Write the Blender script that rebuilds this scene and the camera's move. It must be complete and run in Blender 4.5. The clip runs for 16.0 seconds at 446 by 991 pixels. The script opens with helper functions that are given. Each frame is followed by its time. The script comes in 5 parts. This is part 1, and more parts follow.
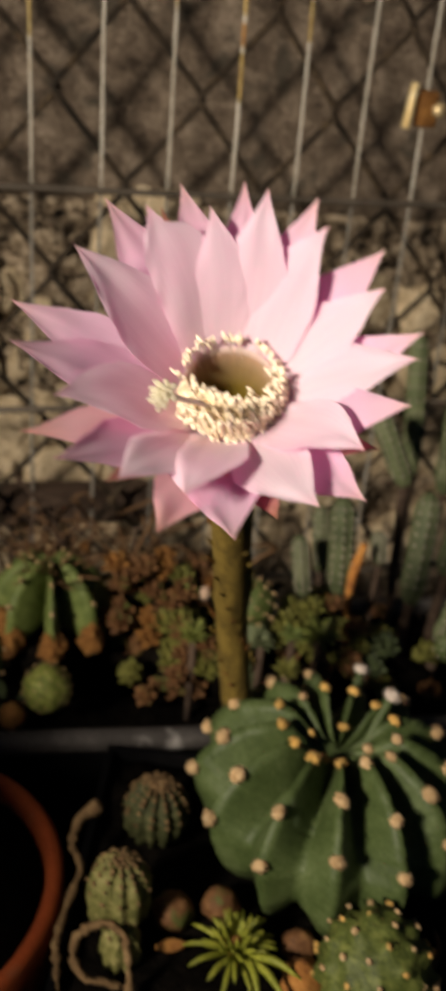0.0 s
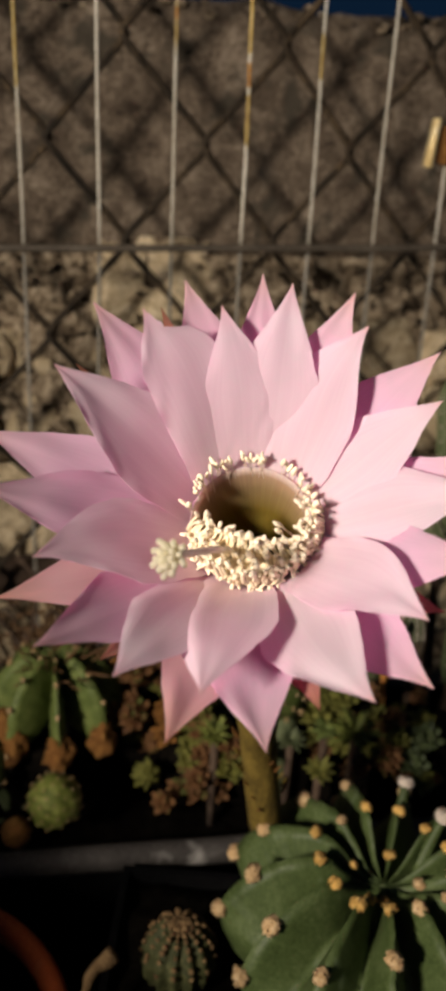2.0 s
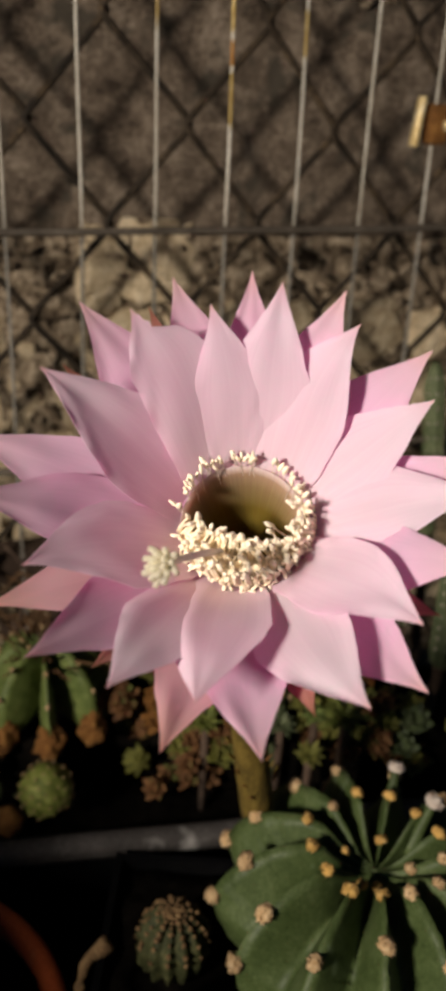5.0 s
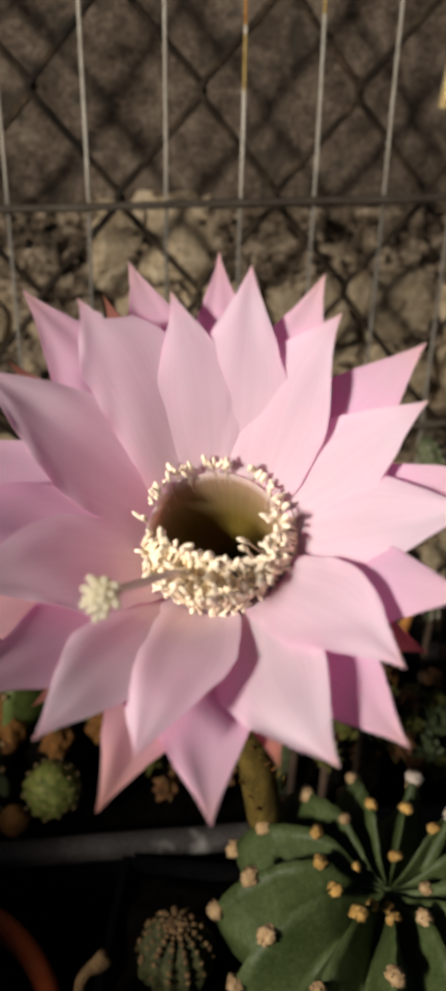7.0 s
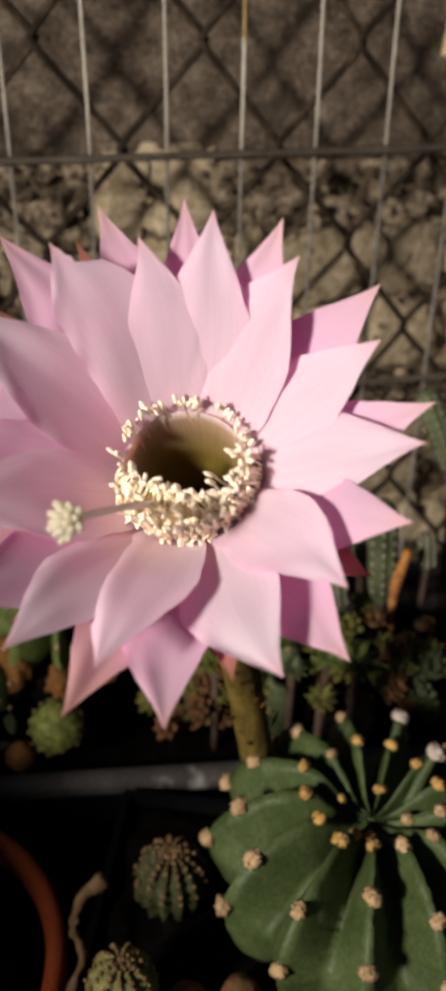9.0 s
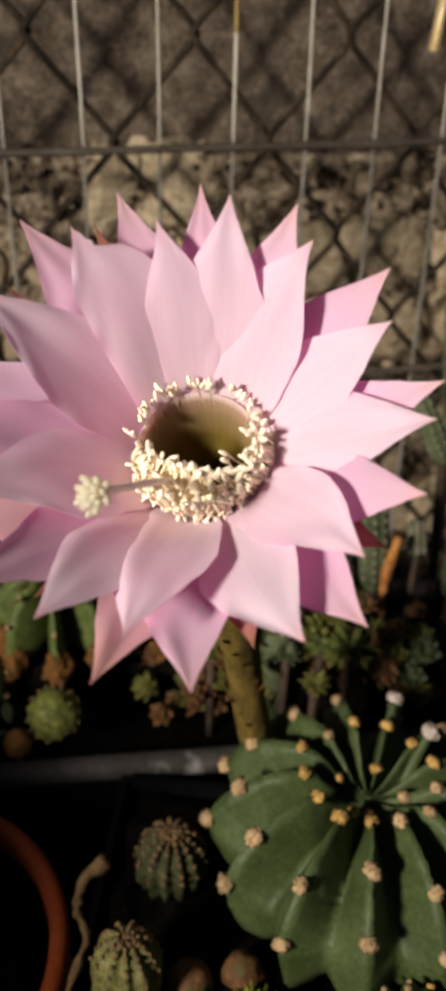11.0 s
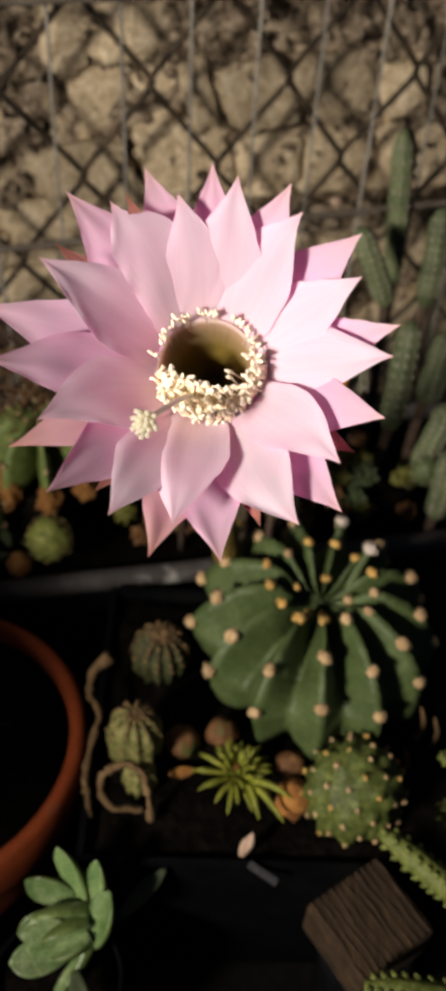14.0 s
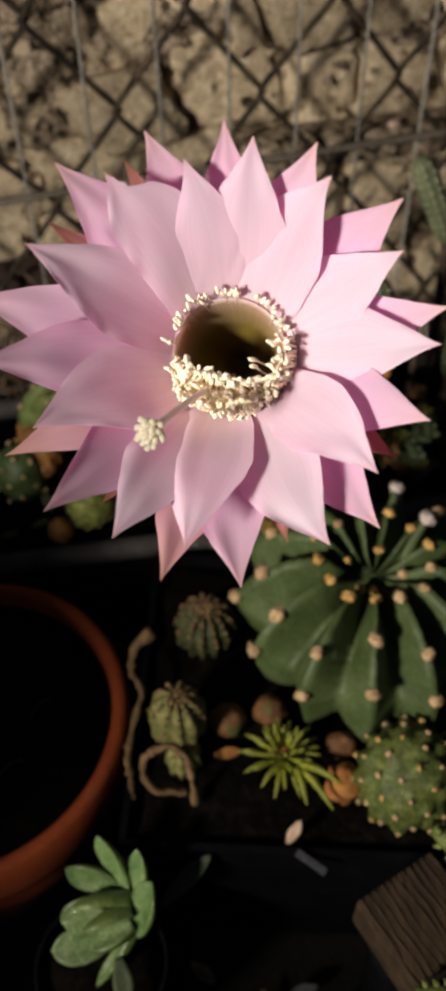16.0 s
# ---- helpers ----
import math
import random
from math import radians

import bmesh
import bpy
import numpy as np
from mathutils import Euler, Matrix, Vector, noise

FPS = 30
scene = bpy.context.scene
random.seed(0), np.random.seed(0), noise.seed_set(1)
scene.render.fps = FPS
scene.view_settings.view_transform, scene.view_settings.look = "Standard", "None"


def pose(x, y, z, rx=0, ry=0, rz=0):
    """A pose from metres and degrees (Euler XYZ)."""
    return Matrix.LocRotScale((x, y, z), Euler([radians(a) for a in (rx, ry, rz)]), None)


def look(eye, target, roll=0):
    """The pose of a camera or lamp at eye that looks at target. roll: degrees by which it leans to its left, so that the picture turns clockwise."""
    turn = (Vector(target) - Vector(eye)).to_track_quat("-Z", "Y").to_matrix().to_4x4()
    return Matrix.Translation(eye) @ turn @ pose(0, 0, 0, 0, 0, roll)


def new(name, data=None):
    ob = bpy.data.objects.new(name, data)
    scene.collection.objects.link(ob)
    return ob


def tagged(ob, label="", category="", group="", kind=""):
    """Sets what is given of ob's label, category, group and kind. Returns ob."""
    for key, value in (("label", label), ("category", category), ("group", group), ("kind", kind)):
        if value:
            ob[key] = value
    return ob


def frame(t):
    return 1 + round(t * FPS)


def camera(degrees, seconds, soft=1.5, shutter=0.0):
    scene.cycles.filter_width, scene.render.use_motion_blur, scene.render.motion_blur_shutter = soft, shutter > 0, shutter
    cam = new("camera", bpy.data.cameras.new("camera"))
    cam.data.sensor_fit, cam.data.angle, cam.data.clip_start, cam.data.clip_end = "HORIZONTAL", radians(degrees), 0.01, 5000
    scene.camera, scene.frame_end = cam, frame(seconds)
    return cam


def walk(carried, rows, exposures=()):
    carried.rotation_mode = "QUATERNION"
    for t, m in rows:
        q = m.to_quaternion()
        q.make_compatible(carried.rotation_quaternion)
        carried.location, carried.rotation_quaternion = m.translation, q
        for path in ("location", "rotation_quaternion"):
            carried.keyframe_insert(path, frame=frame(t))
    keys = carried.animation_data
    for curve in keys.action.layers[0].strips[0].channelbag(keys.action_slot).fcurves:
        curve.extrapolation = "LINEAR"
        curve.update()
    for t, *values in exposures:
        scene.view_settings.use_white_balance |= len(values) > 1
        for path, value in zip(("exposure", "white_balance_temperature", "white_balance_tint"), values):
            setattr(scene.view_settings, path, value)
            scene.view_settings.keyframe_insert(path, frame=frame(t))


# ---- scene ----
cam = camera(28.92, 16.0, soft=4.4, shutter=0.5)
# seconds, eye, then heading, pitch and roll in degrees
PATH = [
    (0, 0.00441, 0.00474, 0.42285, 0.823, -23.646, 5.237),
    (0.5, -0.01089, 0.00578, 0.43774, 2.971, -22.648, 4.888),
    (1, 0.00260, 0.02361, 0.43406, 2.233, -22.236, 3.191),
    (1.5, 0.00045, 0.04159, 0.43284, 1.957, -21.993, 3.194),
    (2, -0.00016, 0.05590, 0.43330, 2.007, -22.346, 2.997),
    (2.5, 0.00315, 0.05247, 0.43812, 1.894, -22.579, 2.870),
    (3, 0.00357, 0.04546, 0.43946, 1.605, -22.626, 2.939),
    (3.5, -0.00022, 0.05289, 0.43897, 1.425, -22.860, 2.927),
    (4, 0.00014, 0.05978, 0.43779, 1.128, -23.113, 2.988),
    (4.2, -0.00199, 0.06028, 0.43741, 1.110, -23.328, 2.965),
    (6.3, 0.00218, 0.05943, 0.43900, 0.425, -25.002, 2.503),
    (6.5, 0.00477, 0.06560, 0.44026, 1.693, -25.309, 1.998),
    (7, 0.01236, 0.08311, 0.43613, 4.069, -25.794, 1.412),
    (7.5, 0.01456, 0.08483, 0.43836, 4.746, -26.246, 1.386),
    (8, 0.01914, 0.08386, 0.43699, 5.285, -26.963, 1.519),
    (8.5, 0.01666, 0.07413, 0.43899, 5.488, -27.676, 1.142),
    (9, 0.02399, 0.07355, 0.43631, 5.593, -28.502, 0.907),
    (9.5, 0.02266, 0.07035, 0.43897, 5.377, -28.709, 0.731),
    (9.7, 0.02016, 0.06981, 0.44017, 5.471, -28.647, 0.768),
    (11.8, 0.01478, 0.05534, 0.43309, 3.319, -28.685, 1.589),
    (12, 0.01231, 0.04305, 0.43512, 3.369, -28.590, 1.418),
    (12.5, 0.00046, 0.01185, 0.43473, 2.302, -27.888, 0.781),
    (13, -0.00718, 0.00707, 0.46061, 0.996, -28.964, 1.936),
    (13.5, -0.00342, 0.01594, 0.48264, -0.145, -36.240, 3.024),
    (14, -0.00065, 0.03299, 0.48835, -2.143, -42.180, 3.801),
    (14.5, 0.00673, 0.04866, 0.49131, -2.423, -46.445, 3.160),
    (15, 0.00213, 0.05617, 0.49331, -0.678, -47.541, 1.790),
    (15.5, 0.00410, 0.06347, 0.48833, 1.583, -47.752, 0.307),
    (16, 0.00940, 0.06598, 0.48502, 3.931, -47.272, -1.368),
]


def aim(x, y, z, yaw, pitch, roll):
    """The camera's pose from its eye, heading, pitch and lean."""
    a, b = radians(yaw), radians(pitch)
    ahead = Vector((-math.sin(a) * math.cos(b), math.cos(a) * math.cos(b), math.sin(b)))
    eye = Vector((x, y, z))
    return look(eye, eye + ahead, roll)


# seconds, stops, kelvin, tint
EXPOSURES = [
    (0, 0.40, 7050, 10), (1, 0.28, 6950, 10), (2.5, 0.19, 6850, 10), (4, 0.15, 6750, 10), (7, 0.15, 6450, 10), (8, 0.19, 6350, 10),
    (9.5, 0.32, 6500, 10), (12.5, 0.39, 6550, 10), (13.2, 0.49, 6550, 10), (14, 0.51, 6500, 10), (15.5, 0.34, 6400, 10), (16, 0.34, 6400, 10),
]
walk(cam, [(t, aim(*row)) for t, *row in PATH], EXPOSURES)
cam.data.dof.use_dof = True
cam.data.dof.focus_distance, cam.data.dof.aperture_fstop = 0.210, 27.0

# ---- light: a torch behind the camera, an added warm fill lamp above, dark blue night sky ----
world = bpy.data.worlds.new("night")
scene.world = world
world.use_nodes = True
world.node_tree.nodes["Background"].inputs[0].default_value = (0.02, 0.075, 0.19, 1)
world.node_tree.nodes["Background"].inputs[1].default_value = 0.12

torch = bpy.data.lights.new("torch", "SPOT")
torch.energy = 26.8
torch.color = (1.0, 0.92, 0.82)
torch.shadow_soft_size = 0.048
torch.spot_size, torch.spot_blend = radians(79), 1.0
new("torch", torch).matrix_world = look((-0.400, -0.245, 0.565), (0.180, 0.420, 0.372))
# added fill from above, no lamp of the place
lamp = bpy.data.lights.new("fill_lamp", "POINT")
lamp.energy = 2.2
lamp.color = (1.0, 0.82, 0.62)
lamp.shadow_soft_size = 0.12
new("fill_lamp", lamp).matrix_world = pose(-0.15, -0.70, 2.15)


# ---- materials ----
def shader(name):
    m = bpy.data.materials.new(name)
    m.use_nodes = True
    return m, m.node_tree, m.node_tree.nodes["Principled BSDF"]


def add(tree, kind, **inputs):
    n = tree.nodes.new(kind)
    for key, value in inputs.items():
        n.inputs[key].default_value = value
    return n


def ramp(tree, source, stops):
    r = tree.nodes.new("ShaderNodeValToRGB")
    while len(r.color_ramp.elements) < len(stops):
        r.color_ramp.elements.new(0.5)
    for e, (at, c) in zip(r.color_ramp.elements, stops):
        e.position, e.color = at, (*c, 1)
    tree.links.new(source, r.inputs[0])
    return r.outputs[0]


def spread(tree, stretch=(1, 1, 1)):
    """Places in metres, shifted by each object's own random number."""
    coord, info = tree.nodes.new("ShaderNodeNewGeometry"), tree.nodes.new("ShaderNodeObjectInfo")
    move = add(tree, "ShaderNodeVectorMath")
    move.operation = "MULTIPLY_ADD"
    tree.links.new(info.outputs["Random"], move.inputs[0])
    move.inputs[1].default_value = (3.1, 1.7, 2.3)
    tree.links.new(coord.outputs["Position"], move.inputs[2])
    wide = tree.nodes.new("ShaderNodeMapping")
    wide.inputs["Scale"].default_value = stretch
    tree.links.new(move.outputs[0], wide.inputs[0])
    return wide.outputs[0], info.outputs["Random"]


def grain(tree, where, scale, detail=5.0, rough=0.6):
    n = add(tree, "ShaderNodeTexNoise", Scale=scale, Detail=detail, Roughness=rough)
    tree.links.new(where, n.inputs["Vector"])
    return n.outputs[0]


def blend(tree, factor, a, b, mode="MIX"):
    n = tree.nodes.new("ShaderNodeMix")
    n.data_type, n.blend_type = "RGBA", mode
    for value, at in ((factor, 0), (a, 6), (b, 7)):
        if isinstance(value, (int, float, tuple)):
            n.inputs[at].default_value = value
        else:
            tree.links.new(value, n.inputs[at])
    return n.outputs[2]


def relief(tree, shade, heights, strength=0.6):
    """Bumps laid over each other: (height, distance in metres)."""
    last = None
    for height, distance in heights:
        b = add(tree, "ShaderNodeBump", Strength=strength, Distance=distance)
        tree.links.new(height, b.inputs["Height"])
        if last:
            tree.links.new(last, b.inputs["Normal"])
        last = b.outputs[0]
    tree.links.new(last, shade.inputs["Normal"])


def surface(name, dark, mid, light, fine=900.0, coarse=90.0, rough=0.7, bump=0.0004, spec=0.3, stretch=(1, 1, 1), metal=0.0, vary=0.25, stain_or_pit=None, stain_or_pit_at=0.6, span=0.16):
    m, tree, shade = shader(name)
    where, rnd = spread(tree, stretch)
    big, small = grain(tree, where, coarse, 4), grain(tree, where, fine, 6, 0.65)
    mixed = add(tree, "ShaderNodeMath")
    mixed.operation = "MULTIPLY_ADD"
    mixed.inputs[1].default_value = 0.5
    tree.links.new(small, mixed.inputs[0])
    half = add(tree, "ShaderNodeMath")
    half.operation = "MULTIPLY"
    half.inputs[1].default_value = 0.5
    tree.links.new(big, half.inputs[0])
    tree.links.new(half.outputs[0], mixed.inputs[2])
    colour = ramp(tree, mixed.outputs[0], [(0.5 - span, dark), (0.5, mid), (0.5 + span, light)])
    if stain_or_pit:
        patch = grain(tree, where, coarse * 0.6, 3)
        mask = ramp(tree, patch, [(stain_or_pit_at, (0, 0, 0)), (stain_or_pit_at + 0.08, (1, 1, 1))])
        colour = blend(tree, mask, colour, (*stain_or_pit, 1))
    if vary:
        lo, hi = 1 - vary, 1 + vary * 0.6
        tint = ramp(tree, rnd, [(0, (lo, lo, lo)), (1, (hi, hi, hi))])
        colour = blend(tree, 1.0, colour, tint, "MULTIPLY")
    tree.links.new(colour, shade.inputs["Base Color"])
    shade.inputs["Roughness"].default_value = rough
    shade.inputs["Metallic"].default_value = metal
    shade.inputs["Specular IOR Level"].default_value = spec
    if bump:
        relief(tree, shade, [(big, bump * 3), (small, bump)])
    return m


def petal_skin(name, base, body, tip, back, at=(0.0, 0.22, 0.7, 0.9, 1.0), glow=(1.0, 0.56, 0.78), vein=0.93):
    m, tree, shade = shader(name)
    uv = tree.nodes.new("ShaderNodeUVMap")
    parts = tree.nodes.new("ShaderNodeSeparateXYZ")
    tree.links.new(uv.outputs[0], parts.inputs[0])
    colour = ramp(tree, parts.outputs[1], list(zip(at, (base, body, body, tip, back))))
    wide = tree.nodes.new("ShaderNodeMapping")
    wide.inputs["Scale"].default_value = (26, 1.1, 1)
    tree.links.new(uv.outputs[0], wide.inputs[0])
    veins = grain(tree, wide.outputs[0], 1.0, 3)
    streak = ramp(tree, veins, [(0.3, (0.5 + vein / 2, vein, 0.4 + vein * 0.6)), (0.7, (1.01, 1.01, 1.01))])
    colour = blend(tree, 1.0, colour, streak, "MULTIPLY")
    info = tree.nodes.new("ShaderNodeObjectInfo")
    tint = ramp(tree, info.outputs["Random"], [(0, (0.97, 0.94, 0.97)), (1, (1.0, 1.0, 1.0))])
    colour = blend(tree, 1.0, colour, tint, "MULTIPLY")
    tree.links.new(colour, shade.inputs["Base Color"])
    shade.inputs["Roughness"].default_value = 0.55
    shade.inputs["Specular IOR Level"].default_value = 0.25
    shade.inputs["Sheen Weight"].default_value = 0.15
    relief(tree, shade, [(veins, 0.00006)], 0.4)
    thin = tree.nodes.new("ShaderNodeBsdfTranslucent")
    tree.links.new(blend(tree, 1.0, colour, (*glow, 1), "MULTIPLY"), thin.inputs[0])
    both = add(tree, "ShaderNodeMixShader", Fac=0.58)
    tree.links.new(shade.outputs[0], both.inputs[1])
    tree.links.new(thin.outputs[0], both.inputs[2])
    tree.links.new(both.outputs[0], tree.nodes["Material Output"].inputs[0])
    return m


PETAL = petal_skin("petal", (0.97, 0.965, 0.955), (0.955, 0.935, 0.952), (0.945, 0.82, 0.86), (0.92, 0.72, 0.66), (0.0, 0.58, 0.80, 0.94, 1.0), glow=(1.0, 0.62, 0.83))
PETAL_OUTER = petal_skin("outer_petal", (0.93, 0.78, 0.91), (0.945, 0.80, 0.92), (0.945, 0.79, 0.86), (0.94, 0.74, 0.70), (0.0, 0.22, 0.60, 0.86, 1.0))
PETAL_SALMON = petal_skin("salmon_petal", (0.92, 0.72, 0.76), (0.92, 0.70, 0.70), (0.90, 0.64, 0.56), (0.84, 0.52, 0.40))
STYLE = petal_skin("style", (0.97, 0.94, 0.84), (0.97, 0.94, 0.84), (0.97, 0.94, 0.84), (0.97, 0.94, 0.84), glow=(1.0, 0.96, 0.86))
SEPAL = petal_skin("sepal", (0.50, 0.33, 0.24), (0.66, 0.36, 0.32), (0.60, 0.30, 0.22), (0.40, 0.20, 0.10))
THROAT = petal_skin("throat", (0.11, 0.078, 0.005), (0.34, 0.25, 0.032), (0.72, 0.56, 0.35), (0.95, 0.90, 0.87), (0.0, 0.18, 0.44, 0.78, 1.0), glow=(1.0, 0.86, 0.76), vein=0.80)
ANTHER = surface("anther", (0.95, 0.79, 0.57), (0.98, 0.86, 0.67), (0.98, 0.91, 0.76), fine=4000, coarse=900, rough=0.8, bump=0.0001, vary=0.12)
FILAMENT = surface("filament", (0.88, 0.70, 0.46), (0.94, 0.80, 0.58), (0.96, 0.88, 0.70), fine=3000, coarse=600, rough=0.5, bump=0.0)
STIGMA = petal_skin("stigma", (0.82, 0.80, 0.66), (0.82, 0.80, 0.66), (0.82, 0.80, 0.66), (0.82, 0.80, 0.66), glow=(1.0, 0.97, 0.84))
TUBE = surface("flower_tube", (0.045, 0.029, 0.006), (0.14, 0.092, 0.016), (0.25, 0.17, 0.036), fine=1200, coarse=160, rough=0.8, bump=0.0005, stretch=(1, 1, 0.3))
CACTUS = surface("cactus_skin", (0.028, 0.044, 0.011), (0.055, 0.079, 0.024), (0.096, 0.124, 0.049), fine=700, coarse=70, rough=0.55, bump=0.00012, spec=0.3, stain_or_pit=(0.115, 0.15, 0.08), stain_or_pit_at=0.64)
GLOBE_SKIN = surface("globe_cactus_skin", (0.016, 0.024, 0.005), (0.095, 0.120, 0.024), (0.25, 0.27, 0.072), fine=900, coarse=190, rough=0.6, bump=0.0002)
CACTUS_PALE = surface("pale_cactus_skin", (0.040, 0.058, 0.012), (0.098, 0.128, 0.032), (0.18, 0.205, 0.065), fine=900, coarse=120, rough=0.6, bump=0.0002)
BALL_SKIN = surface("yellow_green_cactus_skin", (0.030, 0.038, 0.006), (0.125, 0.145, 0.026), (0.30, 0.30, 0.085), fine=1200, coarse=260, rough=0.65, bump=0.0003)
SEEDLING_SKIN = surface("scarred_seedling_skin", (0.035, 0.036, 0.008), (0.15, 0.145, 0.040), (0.34, 0.29, 0.12), fine=1100, coarse=230, rough=0.7, bump=0.0004)
DARK_SKIN = surface("dark_olive_cactus_skin", (0.014, 0.018, 0.005), (0.042, 0.046, 0.014), (0.12, 0.115, 0.045), fine=1200, coarse=200, rough=0.7, bump=0.0003)
STEM_SKIN = surface("olive_stem_skin", (0.045, 0.058, 0.009), (0.115, 0.135, 0.026), (0.24, 0.255, 0.07), fine=1000, coarse=220, rough=0.6, bump=0.0003)
CACTUS_GREY = surface("grey_green_cactus_skin", (0.045, 0.060, 0.026), (0.105, 0.125, 0.058), (0.20, 0.215, 0.115), fine=800, coarse=90, rough=0.6, bump=0.0003)
CORK = surface("cork", (0.07, 0.027, 0.007), (0.21, 0.088, 0.020), (0.34, 0.17, 0.045), fine=900, coarse=140, rough=0.9, bump=0.0006)
WOOL = surface("areole_wool", (0.30, 0.17, 0.075), (0.47, 0.31, 0.155), (0.62, 0.47, 0.30), fine=2500, coarse=500, rough=0.95, bump=0.0004)
WOOL_GOLD = surface("golden_areole_wool", (0.36, 0.18, 0.04), (0.56, 0.33, 0.09), (0.70, 0.48, 0.19), fine=2500, coarse=500, rough=0.95, bump=0.0004)
WOOL_PALE = surface("pale_areole_wool", (0.36, 0.28, 0.22), (0.48, 0.40, 0.34), (0.60, 0.53, 0.46), fine=2500, coarse=500, rough=0.95, bump=0.0004)
SPINE = surface("spine", (0.30, 0.18, 0.08), (0.52, 0.36, 0.18), (0.66, 0.50, 0.30), fine=2000, coarse=300, rough=0.7, bump=0.0)
DARK_SPINE = surface("dark_spine", (0.05, 0.025, 0.010), (0.12, 0.060, 0.025), (0.22, 0.12, 0.05), fine=2000, coarse=300, rough=0.7, bump=0.0)
STALK = surface("dry_stalk", (0.05, 0.027, 0.011), (0.15, 0.088, 0.038), (0.29, 0.19, 0.09), fine=1200, coarse=160, rough=0.9, bump=0.0005, stretch=(1, 1, 0.4))
ORANGE_STALK = surface("orange_dry_stalk", (0.16, 0.05, 0.02), (0.42, 0.17, 0.04), (0.58, 0.30, 0.08), fine=1000, coarse=120, rough=0.9, bump=0.0004)
BROWN_SKIN = surface("brown_succulent_skin", (0.05, 0.021, 0.008), (0.135, 0.058, 0.021), (0.24, 0.125, 0.045), fine=900, coarse=130, rough=0.75, bump=0.0004, stain_or_pit=(0.075, 0.085, 0.018), stain_or_pit_at=0.57)
OLIVE_SKIN = surface("olive_succulent_skin", (0.040, 0.042, 0.008), (0.125, 0.122, 0.024), (0.23, 0.215, 0.052), fine=900, coarse=130, rough=0.7, bump=0.0004)
LEAF_SPIKY = surface("yellow_green_leaf", (0.07, 0.085, 0.009), (0.21, 0.225, 0.026), (0.42, 0.40, 0.07), fine=900, coarse=200, rough=0.5, bump=0.0002)
LEAF_BLUE = surface("blue_green_leaf", (0.045, 0.095, 0.025), (0.15, 0.225, 0.078), (0.40, 0.46, 0.25), fine=800, coarse=60, rough=0.28, bump=0.0001, vary=0.2, spec=0.6)
LEAF_BACK = surface("green_leaf_back", (0.045, 0.075, 0.014), (0.11, 0.155, 0.038), (0.22, 0.27, 0.085), fine=800, coarse=90, rough=0.45, bump=0.0001, spec=0.5)
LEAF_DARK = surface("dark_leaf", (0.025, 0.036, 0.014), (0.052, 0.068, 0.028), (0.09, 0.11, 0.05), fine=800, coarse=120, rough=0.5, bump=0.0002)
TERRACOTTA = surface("terracotta", (0.21, 0.034, 0.006), (0.30, 0.052, 0.008), (0.38, 0.080, 0.015), fine=700, coarse=40, rough=0.8, bump=0.00025, stain_or_pit=(0.25, 0.075, 0.028), stain_or_pit_at=0.62)
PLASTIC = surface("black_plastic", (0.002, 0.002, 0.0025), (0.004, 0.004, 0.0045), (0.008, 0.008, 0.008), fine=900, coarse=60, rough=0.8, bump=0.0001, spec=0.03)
TROUGH = surface("grey_weathered_plastic", (0.027, 0.023, 0.021), (0.055, 0.048, 0.044), (0.11, 0.098, 0.09), fine=600, coarse=45, rough=0.75, bump=0.0003, stain_or_pit=(0.34, 0.32, 0.30), stain_or_pit_at=0.62)
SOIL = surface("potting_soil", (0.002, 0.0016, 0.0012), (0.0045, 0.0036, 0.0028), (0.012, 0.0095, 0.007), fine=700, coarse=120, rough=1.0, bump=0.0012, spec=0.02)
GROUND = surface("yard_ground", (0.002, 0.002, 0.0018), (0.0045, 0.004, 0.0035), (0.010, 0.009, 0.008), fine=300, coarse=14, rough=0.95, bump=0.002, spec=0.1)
RENDER_COAT = surface("grey_cement_render", (0.052, 0.038, 0.028), (0.165, 0.124, 0.090), (0.33, 0.262, 0.198), fine=420, coarse=55, rough=0.95, bump=0.0020, spec=0.1, vary=0, stain_or_pit=(0.08, 0.066, 0.05), stain_or_pit_at=0.58, span=0.12)
# on mortar and stone the dark patches paint in the shade of pits
MORTAR = surface("rubble_mortar", (0.07, 0.048, 0.030), (0.34, 0.255, 0.17), (0.66, 0.53, 0.38), fine=320, coarse=150, rough=0.95, bump=0.0035, spec=0.1, stain_or_pit=(0.04, 0.028, 0.018), stain_or_pit_at=0.535, span=0.09)
STONE = surface("rubble_stone", (0.38, 0.28, 0.17), (0.64, 0.50, 0.32), (0.82, 0.68, 0.48), fine=420, coarse=140, rough=0.9, bump=0.0022, spec=0.1, vary=0.35, stain_or_pit=(0.13, 0.09, 0.06), stain_or_pit_at=0.615, span=0.11)
WIRE_ZINC = surface("weathered_white_wire", (0.50, 0.44, 0.34), (0.72, 0.66, 0.55), (0.86, 0.81, 0.71), fine=700, coarse=60, rough=0.5, bump=0.0002, stain_or_pit=(0.50, 0.34, 0.11), stain_or_pit_at=0.61, stretch=(1, 1, 0.35))
RUST = surface("orange_rust", (0.22, 0.09, 0.02), (0.46, 0.21, 0.05), (0.62, 0.42, 0.18), fine=900, coarse=200, rough=0.9, bump=0.0002)
YELLOWED = surface("yellowed_wire", (0.36, 0.22, 0.05), (0.62, 0.43, 0.14), (0.80, 0.66, 0.36), fine=900, coarse=220, rough=0.7, bump=0.0001)
